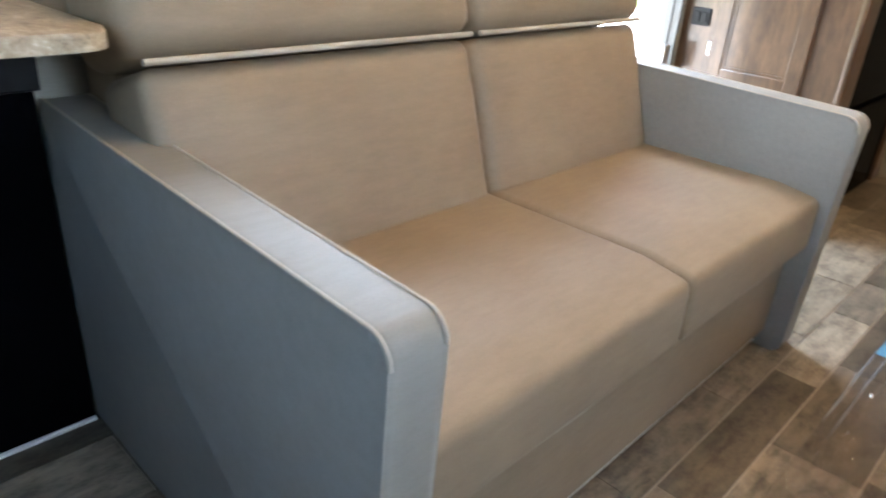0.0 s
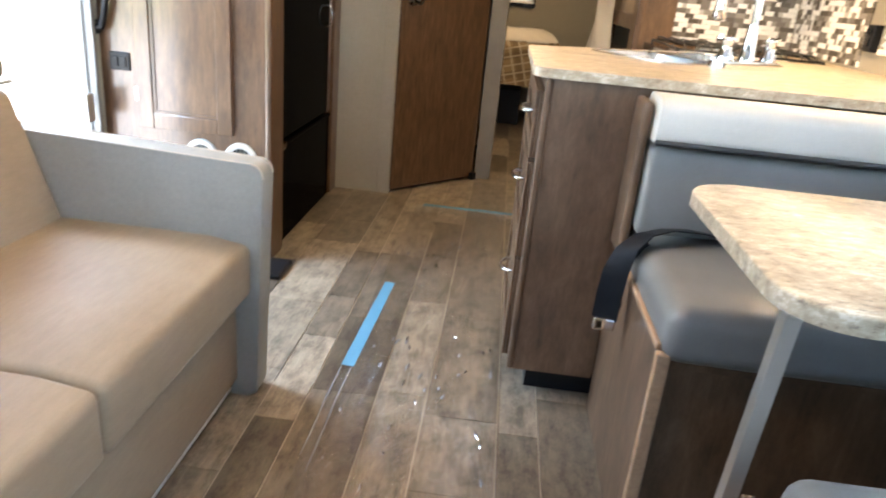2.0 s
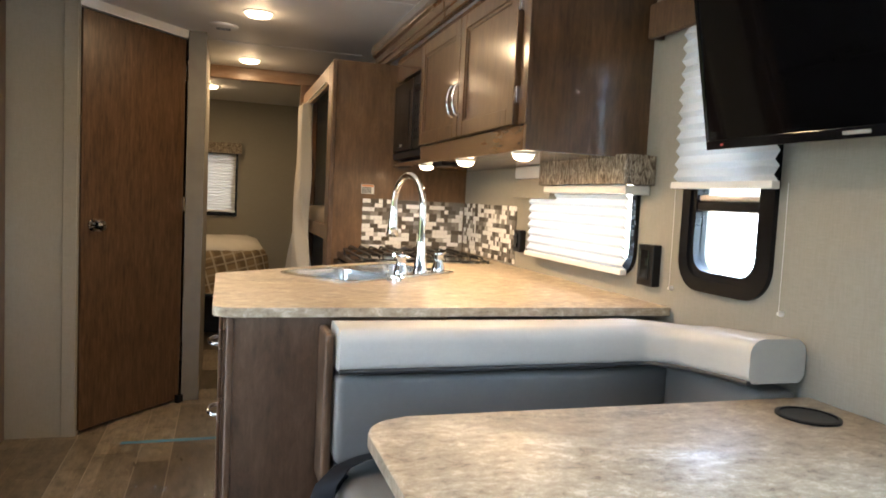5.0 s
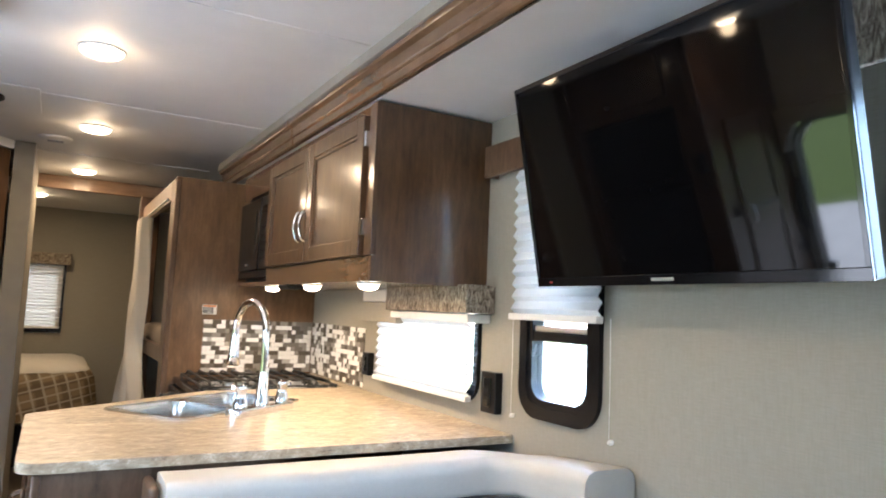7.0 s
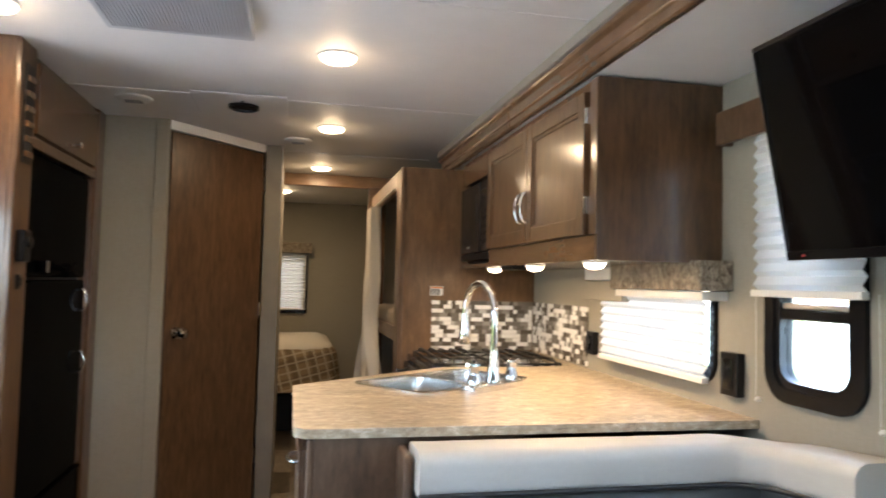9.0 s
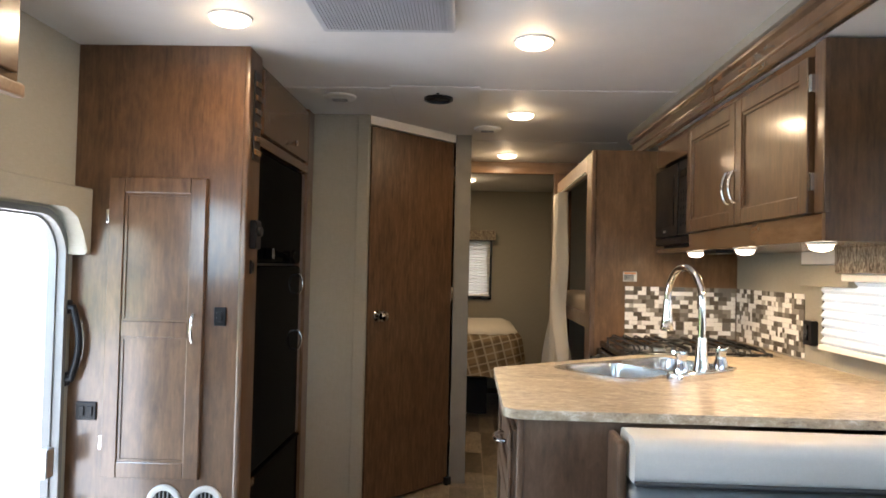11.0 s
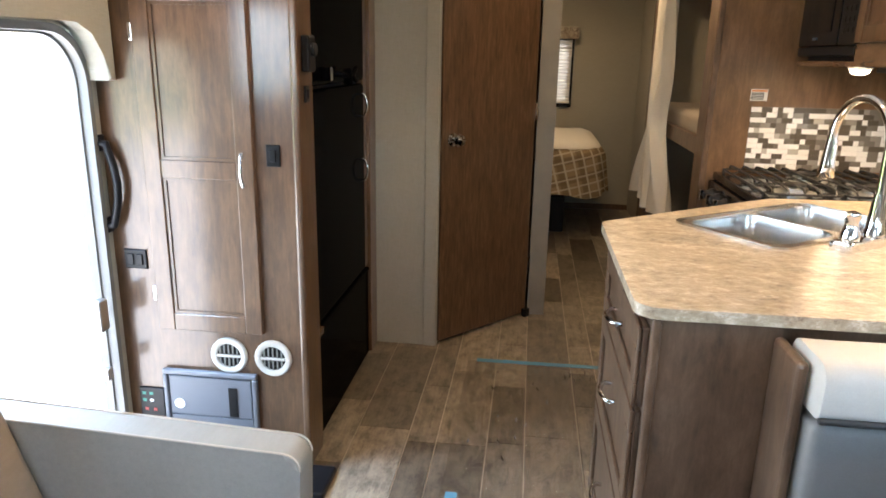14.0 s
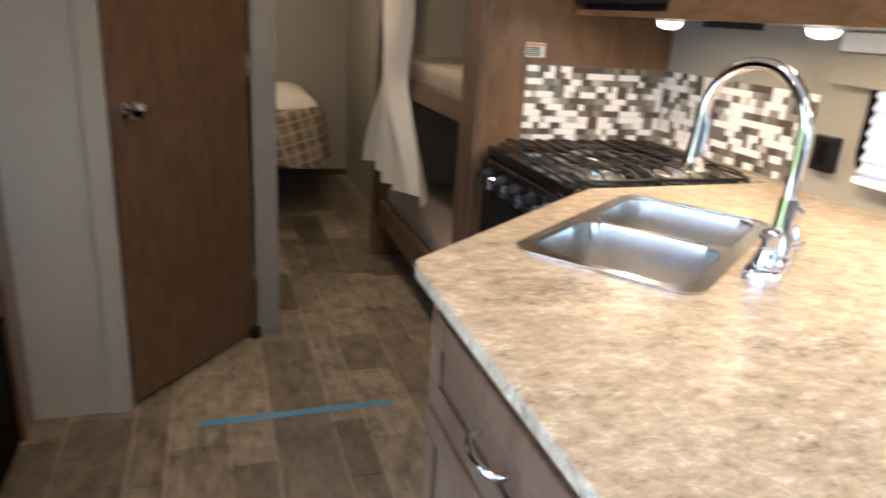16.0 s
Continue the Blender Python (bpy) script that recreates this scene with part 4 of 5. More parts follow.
def worktop():
    t = thing("worktop", (1.0, 2.4, 0.882), "beige stone-look laminate worktop with rounded edges", "worktop")
    out = rounded([(0.412, 2.05), (RX - 0.001, 2.05), (RX - 0.001, BYP - 0.001), (1.62, BYP - 0.001), (1.62, 3.26), (1.02, 3.225), (0.93, 3.16), (0.412, 2.755)], [0.05, 0, 0, 0, 0, 0, 0.05, 0.045], 7)
    hole = rounded([tuple(p) for p in (sink[0] + (U + V) * 0.012, sink[3] + (U - V) * 0.012, sink[2] - (U + V) * 0.012, sink[1] + (V - U) * 0.012)], 0.04, 6)
    bm = bmesh.new()
    for z, flip in ((0.905, 1), (0.882, -1)):
        vo = [bm.verts.new((p[0], p[1], z)) for p in out]
        vh = [bm.verts.new((p[0], p[1], z)) for p in hole]
        es = [bm.edges.new((vs[i], vs[(i + 1) % len(vs)])) for vs in (vo, vh) for i in range(len(vs))]
        bmesh.ops.triangle_fill(bm, use_beauty=True, edges=es)
        if flip == 1:
            to, th = vo, vh
        else:
            for vs, ws in ((to, vo), (th, vh)):
                for i in range(len(vs)):
                    j = (i + 1) % len(vs)
                    bm.faces.new((vs[i], vs[j], ws[j], ws[i]))
    ob = part("top", bm, LAMINATE, t)
    m = ob.modifiers.new("edge", 'BEVEL')
    m.width, m.segments, m.limit_method, m.angle_limit = 0.008, 4, 'ANGLE', radians(50)
    for f in ob.data.polygons:
        f.use_smooth = True
    ob.data.set_sharp_from_angle(angle=radians(40))
    return t


worktop()
t = thing("kitchen_base_cabinet", (1.3, 3.0, 0.0), "walnut-brown base cabinet under the worktop", "cabinet")
part("front", prism([(1.0, 2.741), (RX - 0.01, 2.741), (RX - 0.01, 3.22), (1.0, 3.20)], in_z, 0.085, 0.735), GREYWOOD, t)
part("stove_side_rail", prism([(1.0, 3.18), (RX - 0.01, 3.20), (RX - 0.01, 3.22), (1.0, 3.20)], in_z, 0.736, 0.880), GREYWOOD, t)
part("slant_panel", prism([(0.50, 2.745), (0.999, 2.745), (0.999, 3.16)], in_z, 0.085, 0.735), GREYWOOD, t)
part("slant_rail", prism([(0.50, 2.745), (0.52, 2.745), (0.999, 3.143), (0.999, 3.16)], in_z, 0.736, 0.880), GREYWOOD, t)


def sink_thing():
    t = thing("sink", ((sink[0].x + sink[2].x) / 2, (sink[0].y + sink[2].y) / 2, 0.905), "stainless steel double-bowl sink let into the worktop", "sink")

    def lay(u, v, d):
        p = SA + U * u + V * v
        return (p.x, p.y, d)

    rim_o = rounded(rect(0, SL, 0, SW), 0.045, 6)
    rim_i = rounded(rect(0.010, SL - 0.010, 0.010, SW - 0.010), 0.042, 6)
    part("rim", prism(rim_o, lay, 0.9055, 0.911, 0, None, rim_i), STEEL, t, "polished steel rim", 40)
    bowls = [rounded(rect(0.028, 0.292, 0.03, SW - 0.03), 0.05, 6), rounded(rect(0.308, SL - 0.028, 0.03, SW - 0.03), 0.05, 6)]
    bm = bmesh.new()
    vo = [bm.verts.new(lay(p[0], p[1], 0.909)) for p in rim_i]
    es = [bm.edges.new((vo[i], vo[(i + 1) % len(vo)])) for i in range(len(vo))]
    for bl in bowls:
        vb = [bm.verts.new(lay(p[0], p[1], 0.909)) for p in bl]
        es += [bm.edges.new((vb[i], vb[(i + 1) % len(vb)])) for i in range(len(vb))]
    bmesh.ops.triangle_fill(bm, use_beauty=True, edges=es)
    part("deck", bm, STEEL, t)
    for bl in bowls:
        c = sum((Vector(p) for p in bl), Vector((0, 0))) / len(bl)
        bm = bmesh.new()
        rings = []
        for k, (s, z) in enumerate(((1.0, 0.909), (0.985, 0.900), (0.96, 0.84), (0.93, 0.785), (0.86, 0.766), (0.70, 0.760), (0.16, 0.755))):
            rings.append([bm.verts.new(lay(*(c + (Vector(p) - c) * s), z)) for p in bl])
        for a, b in zip(rings, rings[1:]):
            for i in range(len(a)):
                j = (i + 1) % len(a)
                bm.faces.new((a[i], a[j], b[j], b[i]))
        bm.faces.new(rings[-1])
        b_ = part("bowl", bm, STEEL, t, "", 50)
        w = Vector(lay(c.x, c.y, 0.757))
        part("drain", lathe([(0.040, 0), (0.040, 0.004), (0.030, 0.003), (0.010, 0.001)], w, 'z', 24), CHROME, b_, "round chrome drain")
    return t


sink_thing()


def faucet():
    c = Vector((1.075, 2.63, 0.905))
    u = Vector((0.80, 0.60, 0))
    back = Vector((0.60, -0.80, 0))
    t = thing("faucet", c, "tall chrome gooseneck faucet with two lever handles", "faucet")
    o = rounded([tuple((c + u * a + back * b).xy) for a, b in ((-0.148, -0.030), (0.148, -0.030), (0.148, 0.030), (-0.148, 0.030))], 0.018, 5)
    part("base_plate", prism(o, in_z, 0.905, 0.930, 0.007), CHROME, t, "", 40)
    s = c + Vector((0, 0, 0.02))
    out = Vector((-0.23, 0.97, 0)).normalized()
    R = 0.108
    top = s + Vector((0, 0, 0.230))
    pts = [s, s + Vector((0, 0, 0.10)), s + Vector((0, 0, 0.18)), top]
    cc = top + out * R
    for k in range(1, 15):
        a = math.pi - (math.pi * 1.02) * k / 14
        pts.append(cc + out * (R * math.cos(a)) + Vector((0, 0, R * math.sin(a))))
    part("collar", lathe([(0.026, 0), (0.026, 0.012), (0.022, 0.025), (0.019, 0.06), (0.0155, 0.11)], s, 'z', 20), CHROME, t, "", 40)
    part("neck", tube(pts, 0.0120, None, 14), CHROME, t, "", 60)
    e = pts[-1]
    dn = (pts[-1] - pts[-2]).normalized()
    part("spray_head", tube([e, e + dn * 0.02, e + dn * 0.07, e + dn * 0.105, e + dn * 0.11], [0.0145, 0.016, 0.019, 0.024, 0.020], None, 16), CHROME, t, "flared spray head", 50)
    for sgn in (-1, 1):
        h = c + u * (0.105 * sgn) + Vector((0, 0, 0.026))
        k = part("tap", lathe([(0.024, 0), (0.023, 0.014), (0.017, 0.03), (0.015, 0.045), (0.019, 0.055), (0.017, 0.066), (0.004, 0.072)], h, 'z', 20), CHROME, t, "chrome tap body", 40)
        q = h + Vector((0, 0, 0.058))
        part("lever", tube([q, q + u * (0.02 * sgn) + Vector((0, 0, 0.006)), q + u * (0.038 * sgn) + Vector((0, 0, 0.008))], [0.007, 0.006, 0.0065], None, 8), CHROME, k, "", 50)
    return t


faucet()


def stove():
    x0, x1, y0, y1, z = 0.985, 1.615, 3.245, 3.868, 0.896
    t = thing("stove", (1.28, 3.55, 0.0), "black gas range with wire grates and a row of knobs", "stove")
    part("body", bx(x0 + 0.02, x1, y0, y1, 0.09, z - 0.035), BLACK, t)
    part("cooktop", bx(x0, x1, y0, y1, z - 0.033, z, 0.006), GLOSS, t, "glossy black cooktop")
    fas = part("control_panel", bx(x0 - 0.018, x0 + 0.019, y0 + 0.004, y1 - 0.004, z - 0.135, z - 0.034, 0.008), GLOSS, t)
    part("oven_door", bx(x0 - 0.012, x0 + 0.019, y0 + 0.01, y1 - 0.01, 0.20, z - 0.14, 0.006), GLOSS, t, "black oven door")
    for k in range(5):
        yy = y0 + 0.09 + k * 0.11
        kn = part("knob", lathe([(0.026, 0), (0.025, 0.010), (0.019, 0.016), (0.017, 0.034), (0.010, 0.037)], (x0 - 0.018, yy, z - 0.085), 'x', 18, None, Matrix.Rotation(math.pi, 3, 'Z')), BLACK, fas, "black control knob", 40)
        part("grip", bx(x0 - 0.068, x0 - 0.052, yy - 0.004, yy + 0.004, z - 0.105, z - 0.065, 0.002), CHROME, kn)
    for cx, cy, r in ((1.16, 3.42, 0.045), (1.43, 3.42, 0.038), (1.30, 3.70, 0.050)):
        b = part("burner", lathe([(r + 0.03, 0), (r + 0.028, 0.003), (r, 0.006), (r, 0.018), (r - 0.012, 0.024)], (cx, cy, z), 'z', 24), ALU, t, "round aluminium burner", 40)
        part("cap", lathe([(r - 0.006, 0.024), (r - 0.006, 0.030), (r - 0.014, 0.034)], (cx, cy, z), 'z', 24), IRON, b)
    # wire grates: one bowed rod after another over a rim
    for a, b in ((x0 + 0.03, 1.275), (1.285, x1 - 0.03)):
        g = part("grate", tube([Vector((p[0], p[1], z + 0.016)) for p in rounded(rect(a, b, y0 + 0.03, y1 - 0.03), 0.03, 4)], 0.0045, None, 6, True), IRON, t, "black wire grate")
        n = 5
        for k in range(n):
            xx = a + (b - a) * (k + 0.5) / n
            pts = [(xx, y0 + 0.03, z + 0.016), (xx, y0 + 0.045, z + 0.030), (xx, y0 + 0.08, z + 0.034), (xx, (y0 + y1) / 2, z + 0.033), (xx, y1 - 0.08, z + 0.034), (xx, y1 - 0.045, z + 0.030), (xx, y1 - 0.03, z + 0.016)]
            part("rod", tube(pts, 0.0042, None, 6), IRON, g, "", 60)
        for yy in (y0 + 0.18, (y0 + y1) / 2, y1 - 0.18):
            part("cross_rod", tube([(a, yy, z + 0.016), (a + 0.02, yy, z + 0.027), (b - 0.02, yy, z + 0.027), (b, yy, z + 0.016)], 0.0042, None, 6), IRON, g, "", 60)
        for xx in (a, b):
            for yy in (y0 + 0.05, y1 - 0.05):
                part("foot", lathe([(0.006, 0), (0.006, 0.02)], (xx, yy, z), 'z', 8), IRON, g)
    return t


stove()


def upper_cabinet():
    x0, y0, y1, z0, z1 = 1.257, 2.222, 3.35, 1.338, 1.879
    t = thing("wall_cabinet", (1.45, 2.8, z0), "walnut-brown wall cabinet with two framed doors", "cabinet")
    part("side_panel", bx(x0, RX - 0.001, y0, y0 + 0.018, z0, z1), WALNUT, t)
    part("carcass", bx(x0 + 0.012, RX - 0.001, y0 + 0.0185, y1, z0 + 0.03, z1), WALNUT, t)
    part("bottom_rail", bx(x0, x0 + 0.011, y0 + 0.0185, y1, z0, z0 + 0.075, 0.002), WALNUT_Y, t)
    part("bottom_board", bx(x0 + 0.0115, RX - 0.001, y0 + 0.0185, y1, z0, z0 + 0.029), WALNUT_Y, t)
    part("end_stile", bx(x0 - 0.006, x0 + 0.011, y0 - 0.003, y0 + 0.05, z0 + 0.076, z1 - 0.002, 0.003), WALNUT, t)
    part("top_rail", bx(x0 + 0.001, x0 + 0.011, y0 + 0.051, y1, z1 - 0.03, z1 - 0.001, 0.002), WALNUT_Y, t)
    split = 2.80
    for a, b, hy, hinge in ((y0 + 0.062, split - 0.004, split - 0.03, y0 + 0.055), (split + 0.004, 3.325, split + 0.03, 3.325)):
        d = panel_door(t, in_x, a, b, 1.415, 1.845, x0 + 0.0, -1, [], 0.052)
        bow_handle(d, (x0 - 0.02, hy, 1.545), (0, 0, 1), (-1, 0, 0), 0.105)
        for zz in (1.50, 1.77):
            part("hinge", bx(x0 - 0.018, x0 - 0.004, hinge - 0.008, hinge + 0.006, zz - 0.025, zz + 0.025, 0.002), CHROME, d, "steel hinge")
    t2 = thing("microwave", (1.45, 3.6, z0), "black built-in microwave oven beside the wall cabinet", "microwave")
    part("body", bx(1.30, RX - 0.001, 3.352, 3.872, z0 + 0.02, 1.76), BLACK, t2)
    dd = part("door", bx(1.252, 1.299, 3.50, 3.866, 1.41, 1.742, 0.006), GLOSS, t2, "glossy black microwave door")
    part("door_window", bx(1.2495, 1.2515, 3.56, 3.83, 1.46, 1.69, 0.001), SCREEN, dd)
    cp = part("control_panel", bx(1.254, 1.299, 3.36, 3.497, 1.41, 1.742, 0.004), BLACK, t2)
    for r in range(5):
        for c in range(3):
            part("button", bx(1.2515, 1.2538, 3.385 + c * 0.034, 3.408 + c * 0.034, 1.45 + r * 0.035, 1.468 + r * 0.035, 0.001), BLACK, cp)
    part("display", bx(1.2515, 1.2538, 3.385, 3.475, 1.665, 1.70, 0.001), SCREEN, cp)
    part("bottom_vent", bx(1.256, 1.299, 3.358, 3.868, 1.375, 1.406, 0.003), BLACK, t2)
    part("maker_mark", bx(1.2492, 1.2494 + 0.001, 3.68, 3.72, 1.432, 1.442), ALU, dd)
    part("top_board", bx(1.262, RX - 0.001, 3.352, 3.872, 1.765, z1 - 0.001), WALNUT_Y, t2, "walnut-brown filler board above")
    part("under_board", bx(1.262, RX - 0.001, 3.352, 3.872, z0, z0 + 0.018), WALNUT_Y, t2)


upper_cabinet()


def lamp_disc(x, y, z, r, name, label, group):
    t = thing(name, (x, y, z), label, "lamp", group)
    part("ring", lathe([(r + 0.005, 0), (r + 0.004, -0.004), (r + 0.001, -0.006), (r, -0.007), (r, 0)], (x, y, z), 'z', 28), WHITE, t, "white rim", 40)
    part("lens", lathe([(r - 0.001, -0.004), (r - 0.003, -0.012), (r * 0.82, -0.019), (r * 0.5, -0.024), (r * 0.2, -0.026)], (x, y, z), 'z', 28), LENS, t, "glowing lens", 60)


for lx_, ly_ in CEILING_LAMPS:
    lamp_disc(lx_, ly_, CEIL, 0.064, "ceiling_lamp", "round lit ceiling lamp with a white rim", "ceiling lamps")
for lx_, ly_ in PUCKS:
    lamp_disc(lx_, ly_, 1.3375, 0.034, "cabinet_lamp", "small round lit lamp under the wall cabinet", "cabinet lamps")
t = thing("hood_latch", (1.30, 3.15, 1.3375), "small dark vent grille under the wall cabinet", "vent")
part("grille", bx(1.275, 1.345, 3.08, 3.22, 1.322, 1.3375, 0.003), BLACK, t)


def ceiling_bits():
    t = thing("air_conditioner", (0.05, 2.2, CEIL), "white ribbed air-conditioner grille on the ceiling", "air conditioner")
    part("tray", bx(-0.16, 0.262, 1.85, 2.535, CEIL - 0.035, CEIL - 0.0005, 0.008), ACGREY, t)
    for k in range(38):
        xx = -0.14 + k * 0.0102
        part("rib", bx(xx, xx + 0.005, 1.88, 2.50, CEIL - 0.040, CEIL - 0.0352), ACGREY, t)
    t = thing("exhaust_plate", (0.16, 3.48, CEIL), "flat white ceiling plate with a dark round outlet", "vent")
    part("plate", bx(-0.036, 0.354, 3.28, 3.68, CEIL - 0.010, CEIL - 0.0045, 0.003), CEILING, t)
    part("outlet_ring", lathe([(0.066, -0.010), (0.066, -0.022), (0.056, -0.026), (0.052, -0.012)], (0.167, 3.47, CEIL), 'z', 28), BLACK, t, "black outlet ring", 40)
    part("outlet_well", lathe([(0.052, -0.0105), (0.052, -0.014)], (0.167, 3.47, CEIL), 'z', 28), IRON, t)
    part("screw", lathe([(0.008, -0.010), (0.006, -0.014)], (0.167, 3.385, CEIL), 'z', 10), BLACK, t)
    for x, y in ((-0.288, 3.50), (0.407, 4.18)):
        t = thing("ceiling_speaker", (x, y, CEIL), "round white ceiling speaker grille", "speaker", "ceiling speakers")
        part("grille", lathe([(0.075, 0), (0.074, -0.008), (0.060, -0.016), (0.01, -0.018)], (x, y, CEIL), 'z', 28), CEILING, t, "", 40)
        for k in range(3):
            part("slot", bx(x - 0.035, x + 0.035, y - 0.022 + k * 0.02, y - 0.016 + k * 0.02, CEIL - 0.0195, CEIL - 0.0175), DARKGREY, t)
    t = thing("bedroom_vent", (0.7, 6.0, CEIL), "round white ceiling vent in the bedroom", "vent")
    part("cover", lathe([(0.09, 0), (0.088, -0.01), (0.02, -0.02)], (0.62, 6.0, CEIL), 'z', 28), CEILING, t, "", 40)


ceiling_bits()
# sticker above the mosaic
t = thing("warning_label", (1.12, BYP, 1.22), "small printed warning label on the wooden panel", "label")
part("paper", bx(1.098, 1.165, BYP - 0.0015, BYP - 0.0002, 1.195, 1.242), PAPER, t)
part("orange_band", bx(1.101, 1.162, BYP - 0.0022, BYP - 0.0016, 1.231, 1.240), ORANGE, t)
part("text_block", bx(1.101, 1.150, BYP - 0.0022, BYP - 0.0016, 1.199, 1.228), NAVY, t)
for k in range(4):
    part("text_line", bx(1.104, 1.147, BYP - 0.0028, BYP - 0.0023, 1.203 + k * 0.006, 1.205 + k * 0.006), PAPER, t)
for y0, y1, z0, z1 in ((2.111, 2.192, 0.955, 1.08), (3.07, 3.14, 0.975, 1.07)):
    t = thing("wall_outlet", (RX, (y0 + y1) / 2, z0), "black plastic outlet box on the wall above the worktop", "outlet", "outlets")
    b = part("box", bx(RX - 0.028, RX, y0, y1, z0, z1, 0.004), BLACK, t)
    part("face", bx(RX - 0.032, RX - 0.0282, y0 + 0.02, y1 - 0.02, z0 + 0.018, z1 - 0.018, 0.002), GLOSS, b)
    for dz in (0.032, 0.072):
        part("socket", bx(RX - 0.035, RX - 0.0322, (y0 + y1) / 2 - 0.012, (y0 + y1) / 2 + 0.012, z0 + dz - 0.010, z0 + dz + 0.010, 0.001), GLOSS, b)

# ---- television ----
def television():
    W, H = 0.832, 0.505
    m = Matrix.Translation((1.487, 1.361, 1.580)) @ Matrix.Rotation(radians(-0.3), 4, "Z") @ Matrix.Rotation(radians(-11.0), 4, 'Y')
    t = thing("television", (1.56, 1.33, 1.58), "large black flat television tilted down on a wall bracket", "television")

    def tv(name, b, material, parent, label=""):
        b.transform(m)
        return part(name, b, material, parent, label)

    case = tv("case", bx(0.0, 0.030, -W / 2, W / 2, -H / 2, H / 2, 0.004), BLACK, t)
    tv("screen", bx(-0.003, 0.0, -W / 2 + 0.010, W / 2 - 0.010, -H / 2 + 0.022, H / 2 - 0.010), SCREEN, t, "dark glossy screen")
    tv("bezel_top", bx(-0.006, 0.0, -W / 2, W / 2, H / 2 - 0.0095, H / 2, 0.001), BLACK, t)
    tv("bezel_bottom", bx(-0.006, 0.0, -W / 2, W / 2, -H / 2, -H / 2 + 0.0215, 0.001), GLOSS, t)
    for s in (-1, 1):
        tv("bezel_side", bx(-0.006, 0.0, s * (W / 2 - 0.0095) - (0 if s > 0 else 0.0095), s * (W / 2 - 0.0095) + (0.0095 if s > 0 else 0), -H / 2 + 0.022, H / 2 - 0.010, 0.001), GLOSS, t)
    tv("maker_mark", bx(-0.0068, -0.006, -0.03, 0.03, -H / 2 + 0.008, -H / 2 + 0.015), ALU, case)
    tv("standby_light", bx(-0.0068, -0.006, W / 2 - 0.06, W / 2 - 0.05, -H / 2 + 0.008, -H / 2 + 0.013), REDLED, case)
    tv("back_bulge", bx(0.030, 0.070, -W * 0.3, W * 0.3, -H * 0.35, H * 0.25, 0.01), BLACK, case)
    part("bracket_arm", bx(1.52, RX, 1.27, 1.39, 1.50, 1.62, 0.006), BLACK, t, "black wall bracket")
    return t


television()


# ---- sofa ----
def sofa():
    y0, y1, xb, xf = 0.488, 1.965, -1.09, -0.195
    t = thing("sofa", (-0.65, 1.23, 0.0), "taupe two-seat sofa bed with slim square arms and piped edges", "sofa")
    arm_o = rounded([(xb, 0.0), (xf - 0.015, 0.0), (xf + 0.005, 0.632), (xb, 0.668)], [0, 0.02, 0.032, 0.03], 6)
    for a, b in ((y0, y0 + 0.080), (y1 - 0.078, y1)):
        bm = prism(arm_o, lambda u, v, d: (u, d, v), a, b)
        es = [e for e in bm.edges if abs(e.verts[0].co.y - e.verts[1].co.y) < 1e-6]
        bmesh.ops.bevel(bm, geom=es, offset=0.012, segments=3, profile=0.5, affect='EDGES', clamp_overlap=True)
        ar = part("arm", bm, SOFA_ARM_COOL, t, "grey upholstered arm, cooled in colour for daylight", 50)
        for yy in (a + 0.003, b - 0.003):
            pts = [Vector((p[0], yy, p[1])) for p in arm_o if p[1] > 0.03]
            part("piping", tube(pts, 0.0026, None, 6), SOFA_SEAM, ar, "", 60)
        part("foot_cap", bx(xf - 0.10, xf - 0.03, a + 0.01, b - 0.01, -0.0005, 0.012), BLACK, ar)
    ya, yb = y0 + 0.082, y1 - 0.080
    ym = 1.230
    part("front_panel", bx(-0.30, -0.258, ya, yb, 0.05, 0.30, 0.008, 3), SOFA, t)
    part("base", bx(xb, -0.302, ya, yb, 0.04, 0.30), SOFA, t)
    part("bottom_rail", bx(-0.302, -0.276, ya + 0.002, yb - 0.002, 0.012, 0.049, 0.003), WHITE, t, "pale metal bottom rail")
    for a, b in ((ya, ym - 0.0015), (ym + 0.0015, yb)):
        bm = pillow(-0.74, -0.218, a, b, 0.30, 0.452, 0.018, 0.005)
        for v in bm.verts:           # the front edge droops a little
            k = max(0.0, (v.co.x + 0.36) / 0.14)
            v.co.z -= 0.018 * k * k * (1 if v.co.z > 0.40 else 0)
        s = part("seat_cushion", bm, SOFA, t, "", 60)
        part("seam", tube([(-0.225, a + 0.03, 0.315), (-0.222, (a + b) / 2, 0.312), (-0.225, b - 0.03, 0.315)], 0.0035, None, 6), SOFA_SEAM, s)
    lean = Matrix.Translation((-0.70, 0, 0.44)) @ Matrix.Rotation(radians(-18), 4, 'Y') @ Matrix.Translation((0.70, 0, -0.44))
    for a, b in ((ya, ym - 0.003), (ym + 0.003, yb)):
        bm = pillow(-0.86, -0.685, a - 0.03 if a < 1 else a, b, 0.42, 0.775, 0.030, 0.014, 0)
        bm.transform(lean)
        lo = part("back_cushion", bm, SOFA, t, "", 60)
        bm = pillow(-0.865, -0.662, a - 0.05 if a < 1 else a, b, 0.782, 0.99, 0.040, 0.012, 0)
        bm.transform(lean)
        part("head_cushion", bm, SOFA, t, "", 60)
        p = [lean @ Vector((-0.672, q, 0.779)) for q in (a - 0.025 if a < 1 else a + 0.01, (a + b) / 2, b - 0.01)]
        part("piping", tube(p, 0.0055, None, 8), SOFA_SEAM, lo, "", 60)
    part("back_frame", bx(xb, -0.93, ya, yb, 0.30, 0.86, 0.02), SOFA, t)
    return t


sofa()
